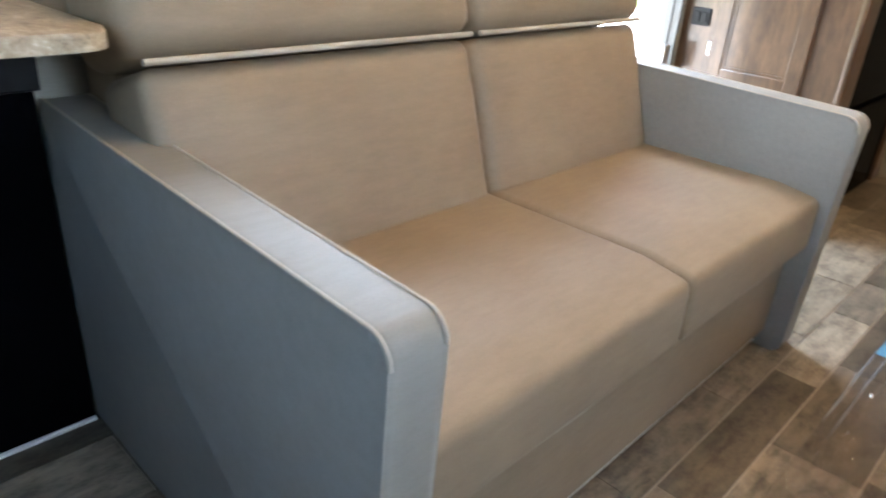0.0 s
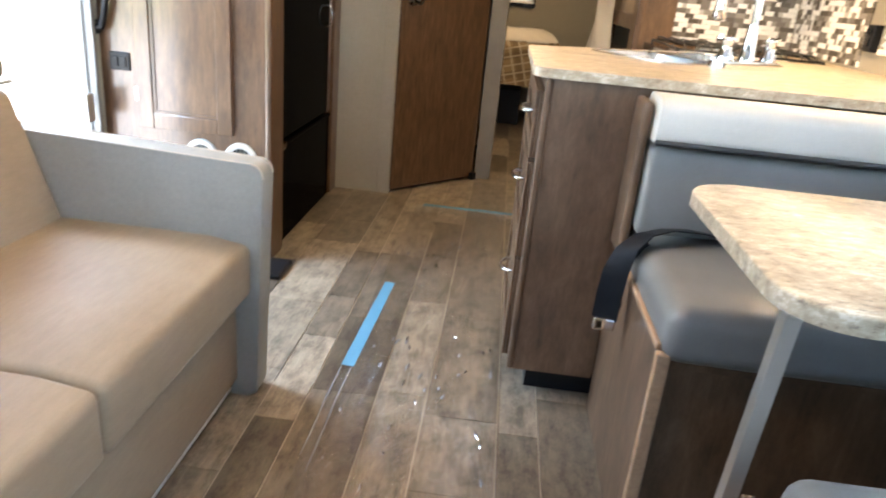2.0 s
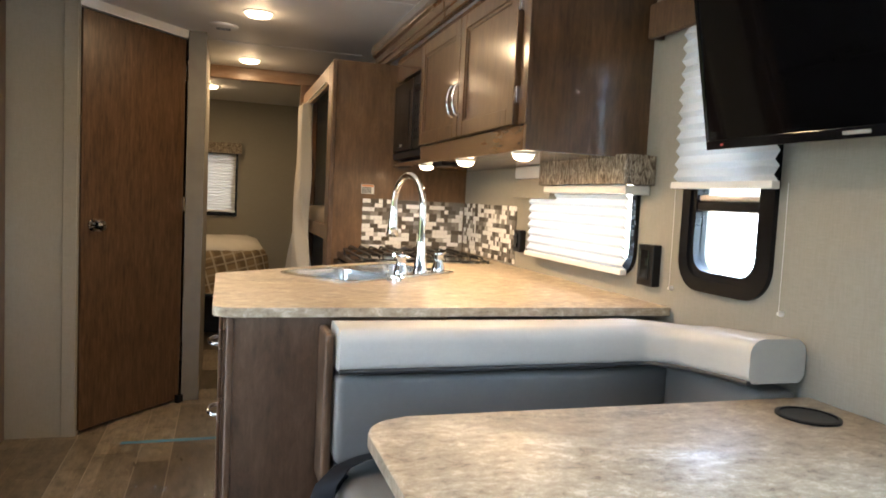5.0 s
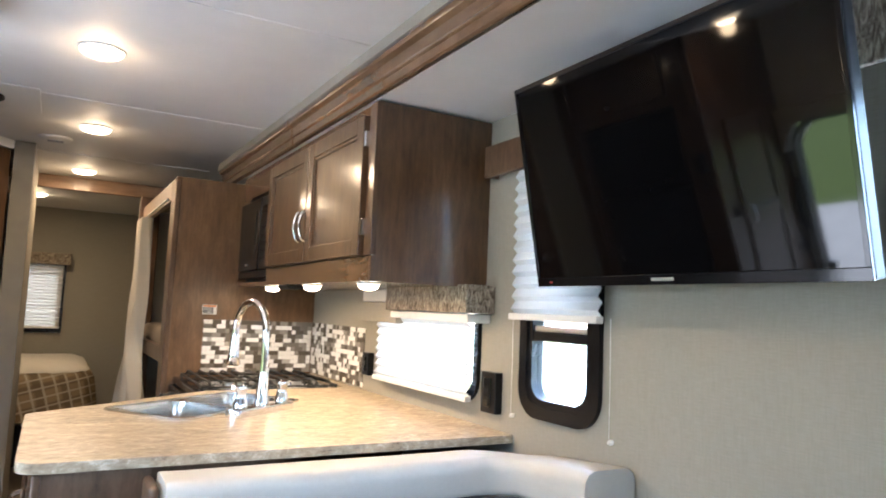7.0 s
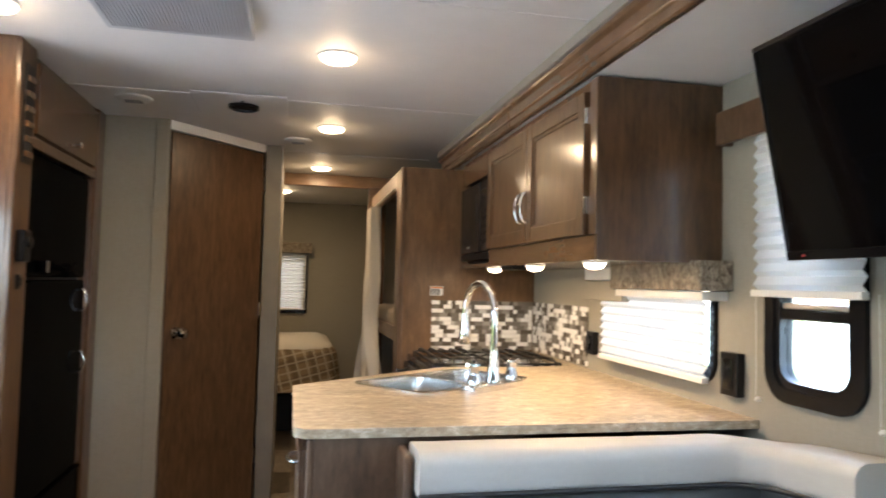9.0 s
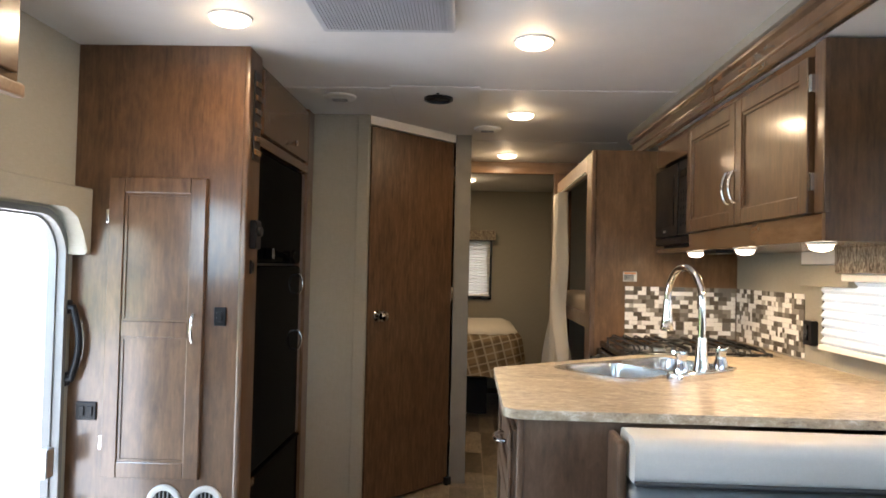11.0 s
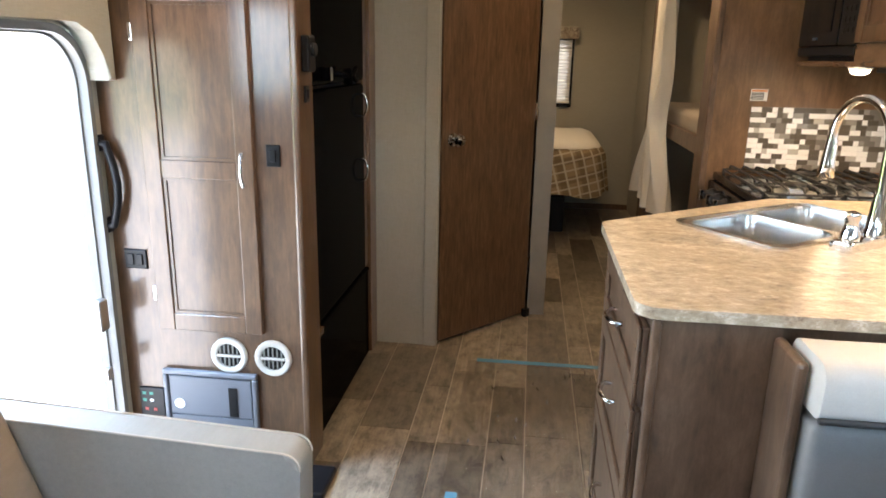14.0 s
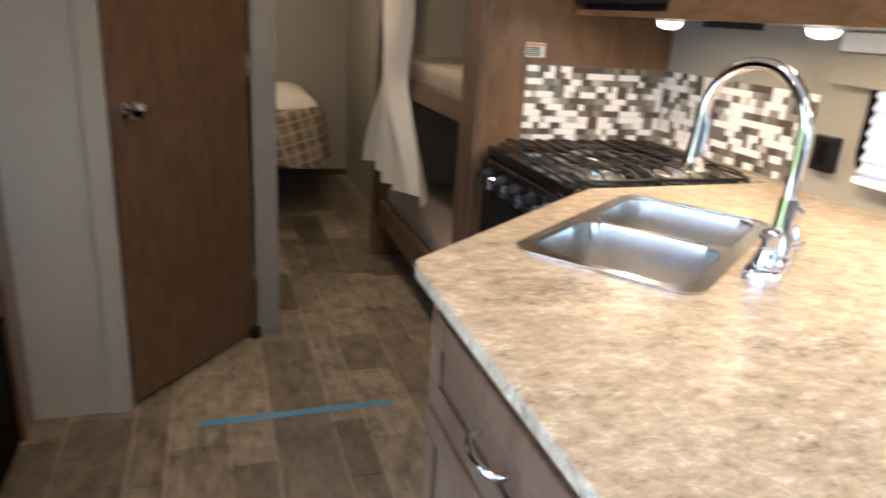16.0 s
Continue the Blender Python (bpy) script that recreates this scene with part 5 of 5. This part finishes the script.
t = thing("side_shelf", (-0.95, 0.1, 0.0), "beige laminate side shelf over a near-black wall sheet next to the sofa", "shelf")
o = rounded([(LX + 0.001, -0.6), (-0.75, -0.6), (-0.75, 0.507), (LX + 0.001, 0.507)], [0, 0.03, 0.05, 0], 6)
part("top", prism(o, in_z, 0.796, 0.820, 0.006), LAMINATE, t, "", 50)
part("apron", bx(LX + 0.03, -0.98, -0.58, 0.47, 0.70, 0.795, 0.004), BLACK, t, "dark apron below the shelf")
# Added near-black sheet darkens the wall below the shelf.
part("dark_wall_sheet", bx(LX + 0.001, LX + 0.022, -1.25, 0.484, 0.008, 0.795), FRIDGE, t, "near-black sheet over the wall below the shelf")
part("base_strip", bx(LX + 0.001, LX + 0.03, -1.25, 0.484, 0.0, 0.007, 0.002), WHITE, t, "pale base strip")


# ---- dinette ----
def bench(y0, y1, front, x0, x1, name, label):
    """A bench box with a loose cushion; front: -1 if it faces low y."""
    t = thing(name, ((x0 + x1) / 2, (y0 + y1) / 2, 0.0), label, "bench")
    part("end_panel", bx(x0, x0 + 0.018, y0 + 0.02, y1, 0.0, 0.475, 0.002), GREYWOOD, t)
    part("end_edge", bx(x0 - 0.004, x0 + 0.024, y0 + 0.001, y0 + 0.0195, 0.0, 0.478, 0.005, 3), EDGE, t, "pale wooden edge strip")
    part("top_edge", bx(x0 - 0.004, x0 + 0.022, y0 + 0.0205, y1 - 0.12, 0.476, 0.490, 0.004, 3), EDGE, t, "pale wooden edge strip")
    part("front_panel", bx(x0 + 0.0245, x1, y0 + 0.03, y0 + 0.048, 0.0, 0.44), GREYWOOD, t)
    part("seat_board", bx(x0 + 0.0245, x1, y0 + 0.02, y1, 0.441, 0.458), GREYWOOD, t)
    bm = pillow(x0 + 0.004, x1, y0 - 0.012, y1 - 0.06, 0.460, 0.572, 0.035, 0.010)
    part("seat_cushion", bm, GREYVINYL, t, "grey vinyl seat cushion", 60)
    return t


tb = bench(1.495, 2.052, -1, 0.682, 1.60, "dinette_bench", "wood-panelled dinette bench with a thick grey vinyl cushion")


def backrest():
    t = thing("corner_cushion", (1.1, 1.95, 0.57), "grey vinyl corner backrest with a cream top roll and dark piping", "cushion")
    part("side_board", bx(0.660, 0.682, 1.930, 2.052, 0.495, 0.866, 0.010, 3), GREYWOOD, t, "rounded walnut-brown side board")
    part("panel", pillow(0.685, 1.60, 1.895, 2.04, 0.565, 0.775, 0.02, 0.006, 1), GREYVINYL, t, "", 60)
    part("side_panel", pillow(1.54, 1.655, 1.56, 1.893, 0.565, 0.80, 0.02, 0.006, 0), GREYVINYL, t, "", 60)
    # the roll sweeps round the corner
    path = [(0.686, 1.955), (0.80, 1.955), (1.0, 1.955), (1.2, 1.955), (1.36, 1.952), (1.45, 1.935), (1.515, 1.890), (1.555, 1.82), (1.572, 1.75), (1.580, 1.68), (1.582, 1.62), (1.582, 1.555)]
    zb = [0.785 + 0.035 * max(0, k - 4) / 7 for k in range(len(path))]
    bm = bmesh.new()
    rings = []
    prof = rounded(rect(-0.075, 0.075, 0.0, 0.098), [0.02, 0.02, 0.034, 0.034], 5)
    for i, (x, y) in enumerate(path):
        a = Vector(path[max(0, i - 1)])
        b = Vector(path[min(len(path) - 1, i + 1)])
        d = (b - a).normalized()
        s = Vector((-d.y, d.x))
        pinch = 0.88 if i in (6, 7) else 1.0
        rings.append([bm.verts.new((x + s.x * p[0] * pinch, y + s.y * p[0] * pinch, zb[i] + p[1] * (0.97 if i in (6, 7) else 1))) for p in prof])
    n = len(prof)
    for a, b in zip(rings, rings[1:]):
        for k in range(n):
            bm.faces.new((a[k], a[(k + 1) % n], b[(k + 1) % n], b[k]))
    bm.faces.new(rings[0])
    bm.faces.new(rings[-1][::-1])
    bmesh.ops.subdivide_edges(bm, edges=bm.edges[:], cuts=1, use_grid_fill=True)
    for v in bm.verts:
        near = math.exp(-((v.co.x - 1.50) ** 2 + (v.co.y - 1.87) ** 2) / 0.012)
        v.co += 0.010 * near * noise.noise_vector(Vector((v.co.x * 34, v.co.y * 34, v.co.z * 6)))
        v.co += 0.0016 * noise.noise_vector(v.co * 14)
    part("top_roll", bm, CREAMVINYL, t, "cream vinyl top roll, creased at the corner", 60)
    pts = []
    for i, (x, y) in enumerate(path):
        a = Vector(path[max(0, i - 1)])
        b = Vector(path[min(len(path) - 1, i + 1)])
        d = (b - a).normalized()
        pts.append((x + d.y * 0.074, y - d.x * 0.074, zb[i] + 0.003))
    part("piping", tube(pts, 0.006, None, 8), PIPING, t, "dark piping", 60)
    return t


backrest()
bench(0.50, 1.135, 1, 0.72, 1.60, "dinette_bench", "second dinette bench with a grey vinyl cushion, under the window")


def dinette_table():
    t = thing("dinette_table", (1.15, 1.28, 0.0), "dinette table with a beige stone-look top on a grey metal leg", "table")
    o = rounded([(0.668, 1.026), (RX - 0.003, 1.026), (RX - 0.003, 1.545), (0.668, 1.545)], [0.085, 0, 0.0, 0.085], 8)
    part("tabletop", prism(o, in_z, 0.768, 0.792, 0.005), LAMINATE, t, "", 50)
    part("leg", tube([(0.715, 1.13, 0.766), (0.690, 1.12, 0.35), (0.668, 1.115, 0.012)], 0.0140, None, 4), ALU, t, "grey square metal leg")
    part("foot", lathe([(0.028, 0), (0.028, 0.010), (0.02, 0.014)], (0.668, 1.115, 0.0), 'z', 16), BLACK, t)
    part("leg_hinge", bx(0.69, 0.76, 1.09, 1.17, 0.750, 0.7675, 0.004), ALU, t)
    part("wall_bracket", bx(1.55, RX - 0.002, 1.10, 1.45, 0.746, 0.7675, 0.004), ALU, t)
    part("bumper", lathe([(0.008, 0), (0.008, 0.008)], (1.02, 1.04, 0.760), 'z', 10), WHITE, t)
    c = part("cup_holder", lathe([(0.060, 0.0), (0.060, 0.004), (0.053, 0.005), (0.051, 0.001)], (1.535, 1.42, 0.7922), 'z', 28), BLACK, t, "black round cup holder", 40)
    part("cup_well", lathe([(0.051, 0.0008), (0.051, 0.0018)], (1.535, 1.42, 0.7922), 'z', 28), IRON, c)
    return t


dinette_table()


def seat_belt():
    t = thing("seat_belt", (0.66, 1.80, 0.49), "black seat belt draped over the bench edge with a metal buckle", "belt")
    path = [(0.90, 1.88, 0.588), (0.80, 1.86, 0.602), (0.74, 1.835, 0.606), (0.690, 1.815, 0.596), (0.655, 1.80, 0.565), (0.638, 1.79, 0.515), (0.632, 1.785, 0.455), (0.631, 1.785, 0.400)]
    bm = bmesh.new()
    rows = []
    for i, (x, y, z) in enumerate(path):
        w = min(1.0, max(0.0, (i - 1) / 4))
        side = Vector((0.026 * w, -0.030 * (1 - w) - 0.012, 0.010 * (1 - w) + 0.014 * w * (1 - w)))
        rows.append([bm.verts.new(Vector((x, y, z)) + side * s) for s in (-1, -0.5, 0, 0.5, 1)])
    for a, b in zip(rows, rows[1:]):
        for k in range(4):
            bm.faces.new((a[k], a[k + 1], b[k + 1], b[k]))
    bmesh.ops.subdivide_edges(bm, edges=bm.edges[:], cuts=2, use_grid_fill=True, smooth=0.6)
    bmesh.ops.solidify(bm, geom=bm.faces[:], thickness=0.003)
    part("strap", bm, WEB, t, "black webbing strap", 60)
    part("buckle", bx(0.606, 0.656, 1.772, 1.790, 0.375, 0.405, 0.005), CHROME, t, "metal buckle plate")
    pts = [(0.70, 1.835, 0.575), (0.668, 1.825, 0.54), (0.650, 1.815, 0.48), (0.655, 1.805, 0.43), (0.645, 1.79, 0.402)]
    part("inner_strap", tube(pts, 0.013, None, 8), WEB, t, "", 60)
    return t


seat_belt()

# ---- bunks, hall and bedroom ----
def bunks():
    x0, y0, y1, top = 0.938, BYP, 5.37, 1.856
    t = thing("bunk_bed", (1.3, 4.6, 0.0), "walnut-brown built-in bunk bed with two mattresses", "bunk bed")
    part("end_panel", bx(x0 + 0.005, RX - 0.001, y0, y0 + 0.02, 0.0, top), LIT_WALNUT, t)
    part("near_post", bx(x0, x0 + 0.035, y0 + 0.0205, y0 + 0.17, 0.0, top, 0.004), GREYWOOD, t)
    part("corner_strip", bx(x0 - 0.006, x0 + 0.02, y0 - 0.004, y0 + 0.02, 0.0, top, 0.006, 3), GREYWOOD, t, "rounded wooden corner strip")
    part("far_post", bx(x0 - 0.02, x0 + 0.10, y1 - 0.09, y1, 0.0, 1.93, 0.004), WALNUT, t)
    part("top_rail", bx(x0, x0 + 0.03, y0 + 0.171, y1 - 0.091, top - 0.10, top, 0.004), HEADER, t)
    part("roof_board", bx(x0 + 0.031, RX - 0.001, y0 + 0.0205, y1 - 0.091, top - 0.02, top), WALNUT, t)
    part("upper_rail", bx(x0 + 0.02, x0 + 0.05, y0 + 0.171, y1 - 0.091, 0.935, 1.015, 0.004), GREYWOOD, t)
    part("upper_board", bx(x0 + 0.051, RX - 0.001, y0 + 0.0205, y1, 0.96, 0.985), GREYWOOD, t)
    part("lower_rail", bx(x0 + 0.005, x0 + 0.035, y0 + 0.171, y1 - 0.091, 0.20, 0.33, 0.004), GREYWOOD, t)
    part("lower_board", bx(x0 + 0.036, RX - 0.001, y0 + 0.0205, y1, 0.26, 0.285), GREYWOOD, t)
    for z in (0.986, 0.286):
        m_ = thing("bunk_mattress", (1.3, 4.6, z), "thin beige bunk mattress", "mattress", "bunk mattresses")
        part("mattress", pillow(x0 + 0.055, RX - 0.01, y0 + 0.03, y1 - 0.01, z, z + 0.115, 0.035, 0.008), MATTRESS, m_, "", 60)
    part("back_filler", bx(x0 + 0.10, RX - 0.001, y1 - 0.02, y1, 0.0, 1.93), WALL, t, "greige vinyl end lining")


bunks()


def curtain():
    t = thing("bunk_curtain", (0.93, 4.8, 0.47), "cream curtain hanging bunched at the bunk opening", "curtain")
    bm = bmesh.new()
    rows = []
    for i in range(25):
        s = i / 24
        z = 1.745 - s * 1.20
        y0 = 4.80 - 0.46 * s * s + 0.14 * math.exp(-((s - 0.62) / 0.16) ** 2)
        y1 = 5.12 + 0.16 * s - 0.20 * math.exp(-((s - 0.62) / 0.2) ** 2)
        amp = 0.026 + 0.018 * s
        row = []
        for k in range(61):
            q = k / 60
            row.append(bm.verts.new((0.915 - 0.02 * s + amp * math.sin(q * 2 * math.pi * 3.5 + 1.6 * math.sin(3 * s + q * 5)) + 0.010 * math.sin(q * 37 + 5 * s), y0 + (y1 - y0) * q + 0.008 * math.sin(q * 31 + 4 * s), z + 0.012 * math.sin(q * 9) * s)))
        rows.append(row)
    for a, b in zip(rows, rows[1:]):
        for k in range(60):
            bm.faces.new((a[k], a[k + 1], b[k + 1], b[k]))
    part("cloth", bm, CURTAIN, t, "", 80)
    part("rod", tube([(0.915, 3.98, 1.75), (0.915, 5.28, 1.75)], 0.006, None, 8), ALU, t)
    return t


curtain()


def bedroom():
    t = thing("bed", (0.1, 6.7, 0.0), "bed with a white sheet and a draped brown plaid blanket", "bed")
    part("platform", bx(-0.55, 0.50, 6.30, 7.29, 0.0, 0.30, 0.01), BLACK, t, "dark bed base")
    part("mattress", prism(rounded(rect(-0.58, 0.74, 6.03, 7.285), [0.05, 0.30, 0.05, 0.05], 8), in_z, 0.38, 0.62, 0.05), MATTRESS, t, "", 60)
    bm = bmesh.new()
    n, mrows = 60, 14
    # outline of the mattress, rounded; the blanket falls from it with folds
    o = rounded([(-0.62, 5.99), (0.79, 5.99), (0.79, 7.285), (-0.62, 7.285)], [0.05, 0.34, 0.05, 0.05], 14)
    c = Vector((0.1, 6.65))
    rings = []
    for j in range(mrows + 1):
        s = j / mrows
        ring = []
        for i, p in enumerate(o):
            q = Vector(p) - c
            if s < 0.4:
                w = s / 0.4
                pos = c + q * (0.78 + 0.22 * w)
                z = 0.745 - 0.085 * w * w
            else:
                w = (s - 0.4) / 0.6
                fold = 0.018 * w * math.sin(i * 0.9) + 0.012 * w * math.sin(i * 2.3)
                pos = c + q * (1.0 + 0.05 * w + fold)
                pos.y = min(pos.y, 7.295)
                z = 0.660 - 0.305 * w + 0.02 * w * math.sin(i * 0.55)
            ring.append(bm.verts.new((pos.x, pos.y, z)))
        rings.append(ring)
    for a, b in zip(rings, rings[1:]):
        for i in range(len(a)):
            k = (i + 1) % len(a)
            bm.faces.new((a[i], a[k], b[k], b[i]))
    part("blanket", bm, PLAID, t, "brown plaid blanket", 70)
    bm = bmesh.new()
    rings = []
    for s, z in ((0.95, 0.702), (0.93, 0.722), (0.80, 0.757), (0.5, 0.768)):
        rings.append([bm.verts.new((c.x + (p[0] - c.x) * s, min(c.y + (p[1] - c.y) * s, 7.292), z + 0.004 * math.sin(i * 1.7))) for i, p in enumerate(o)])
    for a, b in zip(rings, rings[1:]):
        for i in range(len(a)):
            k = (i + 1) % len(a)
            bm.faces.new((a[i], a[k], b[k], b[i]))
    bm.faces.new(rings[-1])
    part("sheet", bm, SHEET, t, "white sheet", 70)
    t = thing("window_bedroom", (0.3, 7.30, 0.95), "bedroom window with a pleated shade and small valance", "window", "", "structure")
    part("window_frame", prism(rect(0.08, 0.55, 0.93, 1.55), in_y, 7.28, 7.30, 0, None, rect(0.13, 0.50, 0.98, 1.50)), RUBBER, t, "black window frame")
    g = part("pane", bx(0.13, 0.50, 7.31, 7.314, 0.98, 1.50), GLASS, t)
    g.visible_shadow = False
    bm = bmesh.new()
    rows = []
    for i in range(41):
        z = 0.985 + 0.53 * i / 40
        rows.append([bm.verts.new((x, 7.272 - (0.012 if i % 2 else 0), z)) for x in (0.10, 0.30, 0.53)])
    for a, b in zip(rows, rows[1:]):
        for k in range(2):
            bm.faces.new((a[k], a[k + 1], b[k + 1], b[k]))
    part("shade", bm, DENSE, t, "white pleated shade")
    part("shade_rail", bx(0.095, 0.535, 7.255, 7.278, 0.966, 0.985, 0.003), WHITE, t)
    part("valance_board", bx(0.05, 0.58, 7.20, 7.299, 1.52, 1.62, 0.005), VALANCE, t, "brown patterned valance")
    t = thing("bedroom_television", (1.10, 6.2, 1.45), "small black television on the bedroom wall", "television")
    part("case", bx(1.085, 1.128, 5.75, 6.45, 1.42, 1.80, 0.005), BLACK, t)
    part("screen", bx(1.0825, 1.085, 5.765, 6.435, 1.435, 1.785), SCREEN, t)
    structure("baseboard", bx(LX, 1.13, 7.288, 7.299, 0.0, 0.05, 0.003), REDWOOD, "narrow brown baseboard along the bedroom wall", "baseboard")


bedroom()

# overhead cabinet over the sofa
t = thing("overhead_cabinet", (-0.95, 1.2, 1.66), "walnut-brown overhead cabinet above the sofa", "cabinet")
part("body", bx(LX + 0.001, -0.82, 0.35, 2.045, 1.665, CEIL - 0.001, 0.003), WALNUT_Y, t)
part("bottom_trim", bx(-0.835, -0.805, 0.35, 2.055, 1.645, 1.68, 0.006, 3), HEADER, t)
d = part("door", bx(-0.82, -0.802, 1.22, 2.02, 1.70, 1.99, 0.004), WALNUT_Y, t, "walnut-brown cabinet door")
bow_handle(d, (-0.802, 1.62, 1.73), (0, 1, 0), (1, 0, 0), 0.10)
d = part("door", bx(-0.82, -0.802, 0.38, 1.20, 1.70, 1.99, 0.004), WALNUT_Y, t, "walnut-brown cabinet door")
bow_handle(d, (-0.802, 0.80, 1.73), (0, 1, 0), (1, 0, 0), 0.10)

# ---- tape on the floor ----
def tape(a, b, w, name="floor_tape", label="strip of light-blue tape stuck to the floor", m=None):
    a, b = Vector(a), Vector(b)
    s = Vector((b.y - a.y, a.x - b.x)).normalized() * w / 2
    t = prism([a - s, a + s, b + s, b - s], in_z, 0.0006, 0.0014)
    return tagged(part(name, t, m or TAPE), label, "tape", "floor tapes")


tape((-0.012, 2.10), (0.008, 2.725), 0.038)
tape((0.010, 3.745), (0.655, 3.752), 0.034)
film = thing("floor_film", (0.2, 2.0, 0.0), "clear wrinkled protective film taped to the floor", "film")
part("sheet", bx(-0.03, 0.44, 0.75, 3.74, 0.0003, 0.0005), FILM, film)
for fx, fa, fb in ((-0.030, 1.68, 2.09), (-0.002, 1.62, 2.09)):
    part("fold", tube([(fx + 0.0012 * math.sin(k * 1.3), fa + (fb - fa) * k / 6, 0.0006) for k in range(7)], [0.001, 0.0025, 0.003, 0.0028, 0.003, 0.0026, 0.0015], None, 6), FOLD, film, "raised glossy fold", 60)
# Wrinkles in chrome and pale gloss paint in the film's glints.
crng = random.Random(5)
for k in range(58):
    fx, fy = crng.uniform(0.02, 0.41), crng.uniform(0.85, 2.35) if k < 46 else crng.uniform(2.9, 3.7)
    ln, tw = crng.uniform(0.015, 0.05), crng.uniform(-0.4, 0.4)
    part("glint_wrinkle", tube([(fx, fy, 0.0004), (fx + tw * ln * 0.4, fy + ln * 0.4, 0.0022), (fx + tw * ln, fy + ln, 0.0004)], [0.001, 0.0046, 0.001], None, 7), CHROME if k % 2 == 0 else FOLD, film, "", 60)
for k in range(9):
    fx, fy = 0.40 + 0.022 * k + crng.uniform(-0.006, 0.006), 3.56 + crng.uniform(0.0, 0.10)
    part("glint_wrinkle", tube([(fx, fy, 0.0004), (fx + 0.003, fy + 0.025, 0.0050), (fx, fy + 0.055, 0.0004)], [0.001, 0.0040, 0.001], None, 7), CHROME, film, "", 60)
tape((0.545, 1.36), (0.548, 1.635), 0.04)

# ---- mosaic splashback ----
TW, TH, JOINT = 0.0210, 0.0213, 0.0009


def tile_mesh(n):
    w = n * TW - JOINT
    bm = bx(0, w, -0.004, 0, 0, TH - JOINT)
    me = bpy.data.meshes.new("tile")
    bmesh.ops.recalc_face_normals(bm, faces=bm.faces[:])
    bm.to_mesh(me)
    bm.free()
    me.materials.append(TILE)
    return me


TILEGROUT = plain("tile_grout", (0.17, 0.15, 0.125), 0.7)
TILES = {n: tile_mesh(n) for n in (1, 2, 3)}
rng = random.Random(7)


def mosaic(origin, turn, width, rows, label):
    t = thing("splashback", origin, label, "splashback")
    m0 = Matrix.Translation(origin) @ Matrix.Rotation(turn, 4, 'Z')
    bm = bx(0, width, -0.0022, -0.0002, 0, rows * TH)
    bm.transform(m0)
    part("backing", bm, TILEGROUT, t)
    for r in range(rows):
        c, n_cols = 0, round(width / TW)
        while c < n_cols:
            n = min(rng.choice((1, 1, 2, 2, 2)), n_cols - c)
            ob = new("tile", TILES[n])
            ob.parent = t
            ob.matrix_basis = Matrix.Rotation(turn, 4, 'Z') @ Matrix.Translation((c * TW, -0.001 - rng.random() * 0.0006, r * TH))
            c += n


mosaic(Vector((1.108, BYP, 0.915)), 0.0, RX - 1.108 - 0.006, 12, "mosaic splashback of white, grey and brown tiles behind the stove")
mosaic(Vector((RX, BYP - 0.006, 0.915)), -math.pi / 2, 0.69, 12, "mosaic splashback of white, grey and brown tiles on the slide-out wall")

# ---- floor planks ----
PLENS = (0.30, 0.45, 0.45, 0.60)
WIDTHS = (0.197, 0.107, 0.182, 0.135)
edges = [-1.0 - 0.006]
while edges[-1] < RX:
    edges.append(edges[-1] + WIDTHS[(len(edges) - 1) % 4])
edges = [edges[0] - 0.135] + edges
plank_parts = {}
floor_ob = bpy.data.objects["floor"]
rest = bmesh.new()
rng = random.Random(21)
count = 0
for xa, xe in zip(edges, edges[1:]):
    PWID = xe - xa
    y = -1.3 - rng.random() * 0.4
    while y < 7.28:
        ln = rng.choice(PLENS)
        xa_, xb_ = max(xa, LX + 0.001), min(xa + PWID, RX - 0.001)
        ya_, yb_ = max(y, -1.299), min(y + ln, 7.287)
        y += ln
        if xb_ - xa_ < 0.02 or yb_ - ya_ < 0.02:
            continue
        whole = abs(xb_ - xa_ - PWID) < 1e-6 and abs(yb_ - ya_ - ln) < 1e-6
        if whole and -0.50 < xa_ and xb_ < 0.86 and 0.3 < ya_ < 5.6 and count < 295:
            key = (round(PWID, 3), ln)
            if key not in plank_parts:
                b_ = bx(0.0018, PWID - 0.0018, 0.0010, ln - 0.0010, -0.003, 0.0)
                bmesh.ops.recalc_face_normals(b_, faces=b_.faces[:])
                me = bpy.data.meshes.new("plank")
                b_.to_mesh(me)
                b_.free()
                me.materials.append(PLANK)
                plank_parts[key] = me
            ob = new("plank", plank_parts[key])
            ob.location = (xa_, ya_, 0)
            ob.parent = floor_ob
            count += 1
        else:
            v = [rest.verts.new(p) for p in ((xa_ + 0.001, ya_ + 0.001, 0), (xb_ - 0.001, ya_ + 0.001, 0), (xb_ - 0.001, yb_ - 0.001, 0), (xa_ + 0.001, yb_ - 0.001, 0), (xa_ + 0.001, ya_ + 0.001, -0.003), (xb_ - 0.001, ya_ + 0.001, -0.003), (xb_ - 0.001, yb_ - 0.001, -0.003), (xa_ + 0.001, yb_ - 0.001, -0.003))]
            for q in ((0, 1, 2, 3), (0, 4, 5, 1), (1, 5, 6, 2), (2, 6, 7, 3), (3, 7, 4, 0)):
                rest.faces.new([v[k] for k in q])
ob = part("plank_field", rest, PLANK, floor_ob)
ob["kind"] = "stuff"
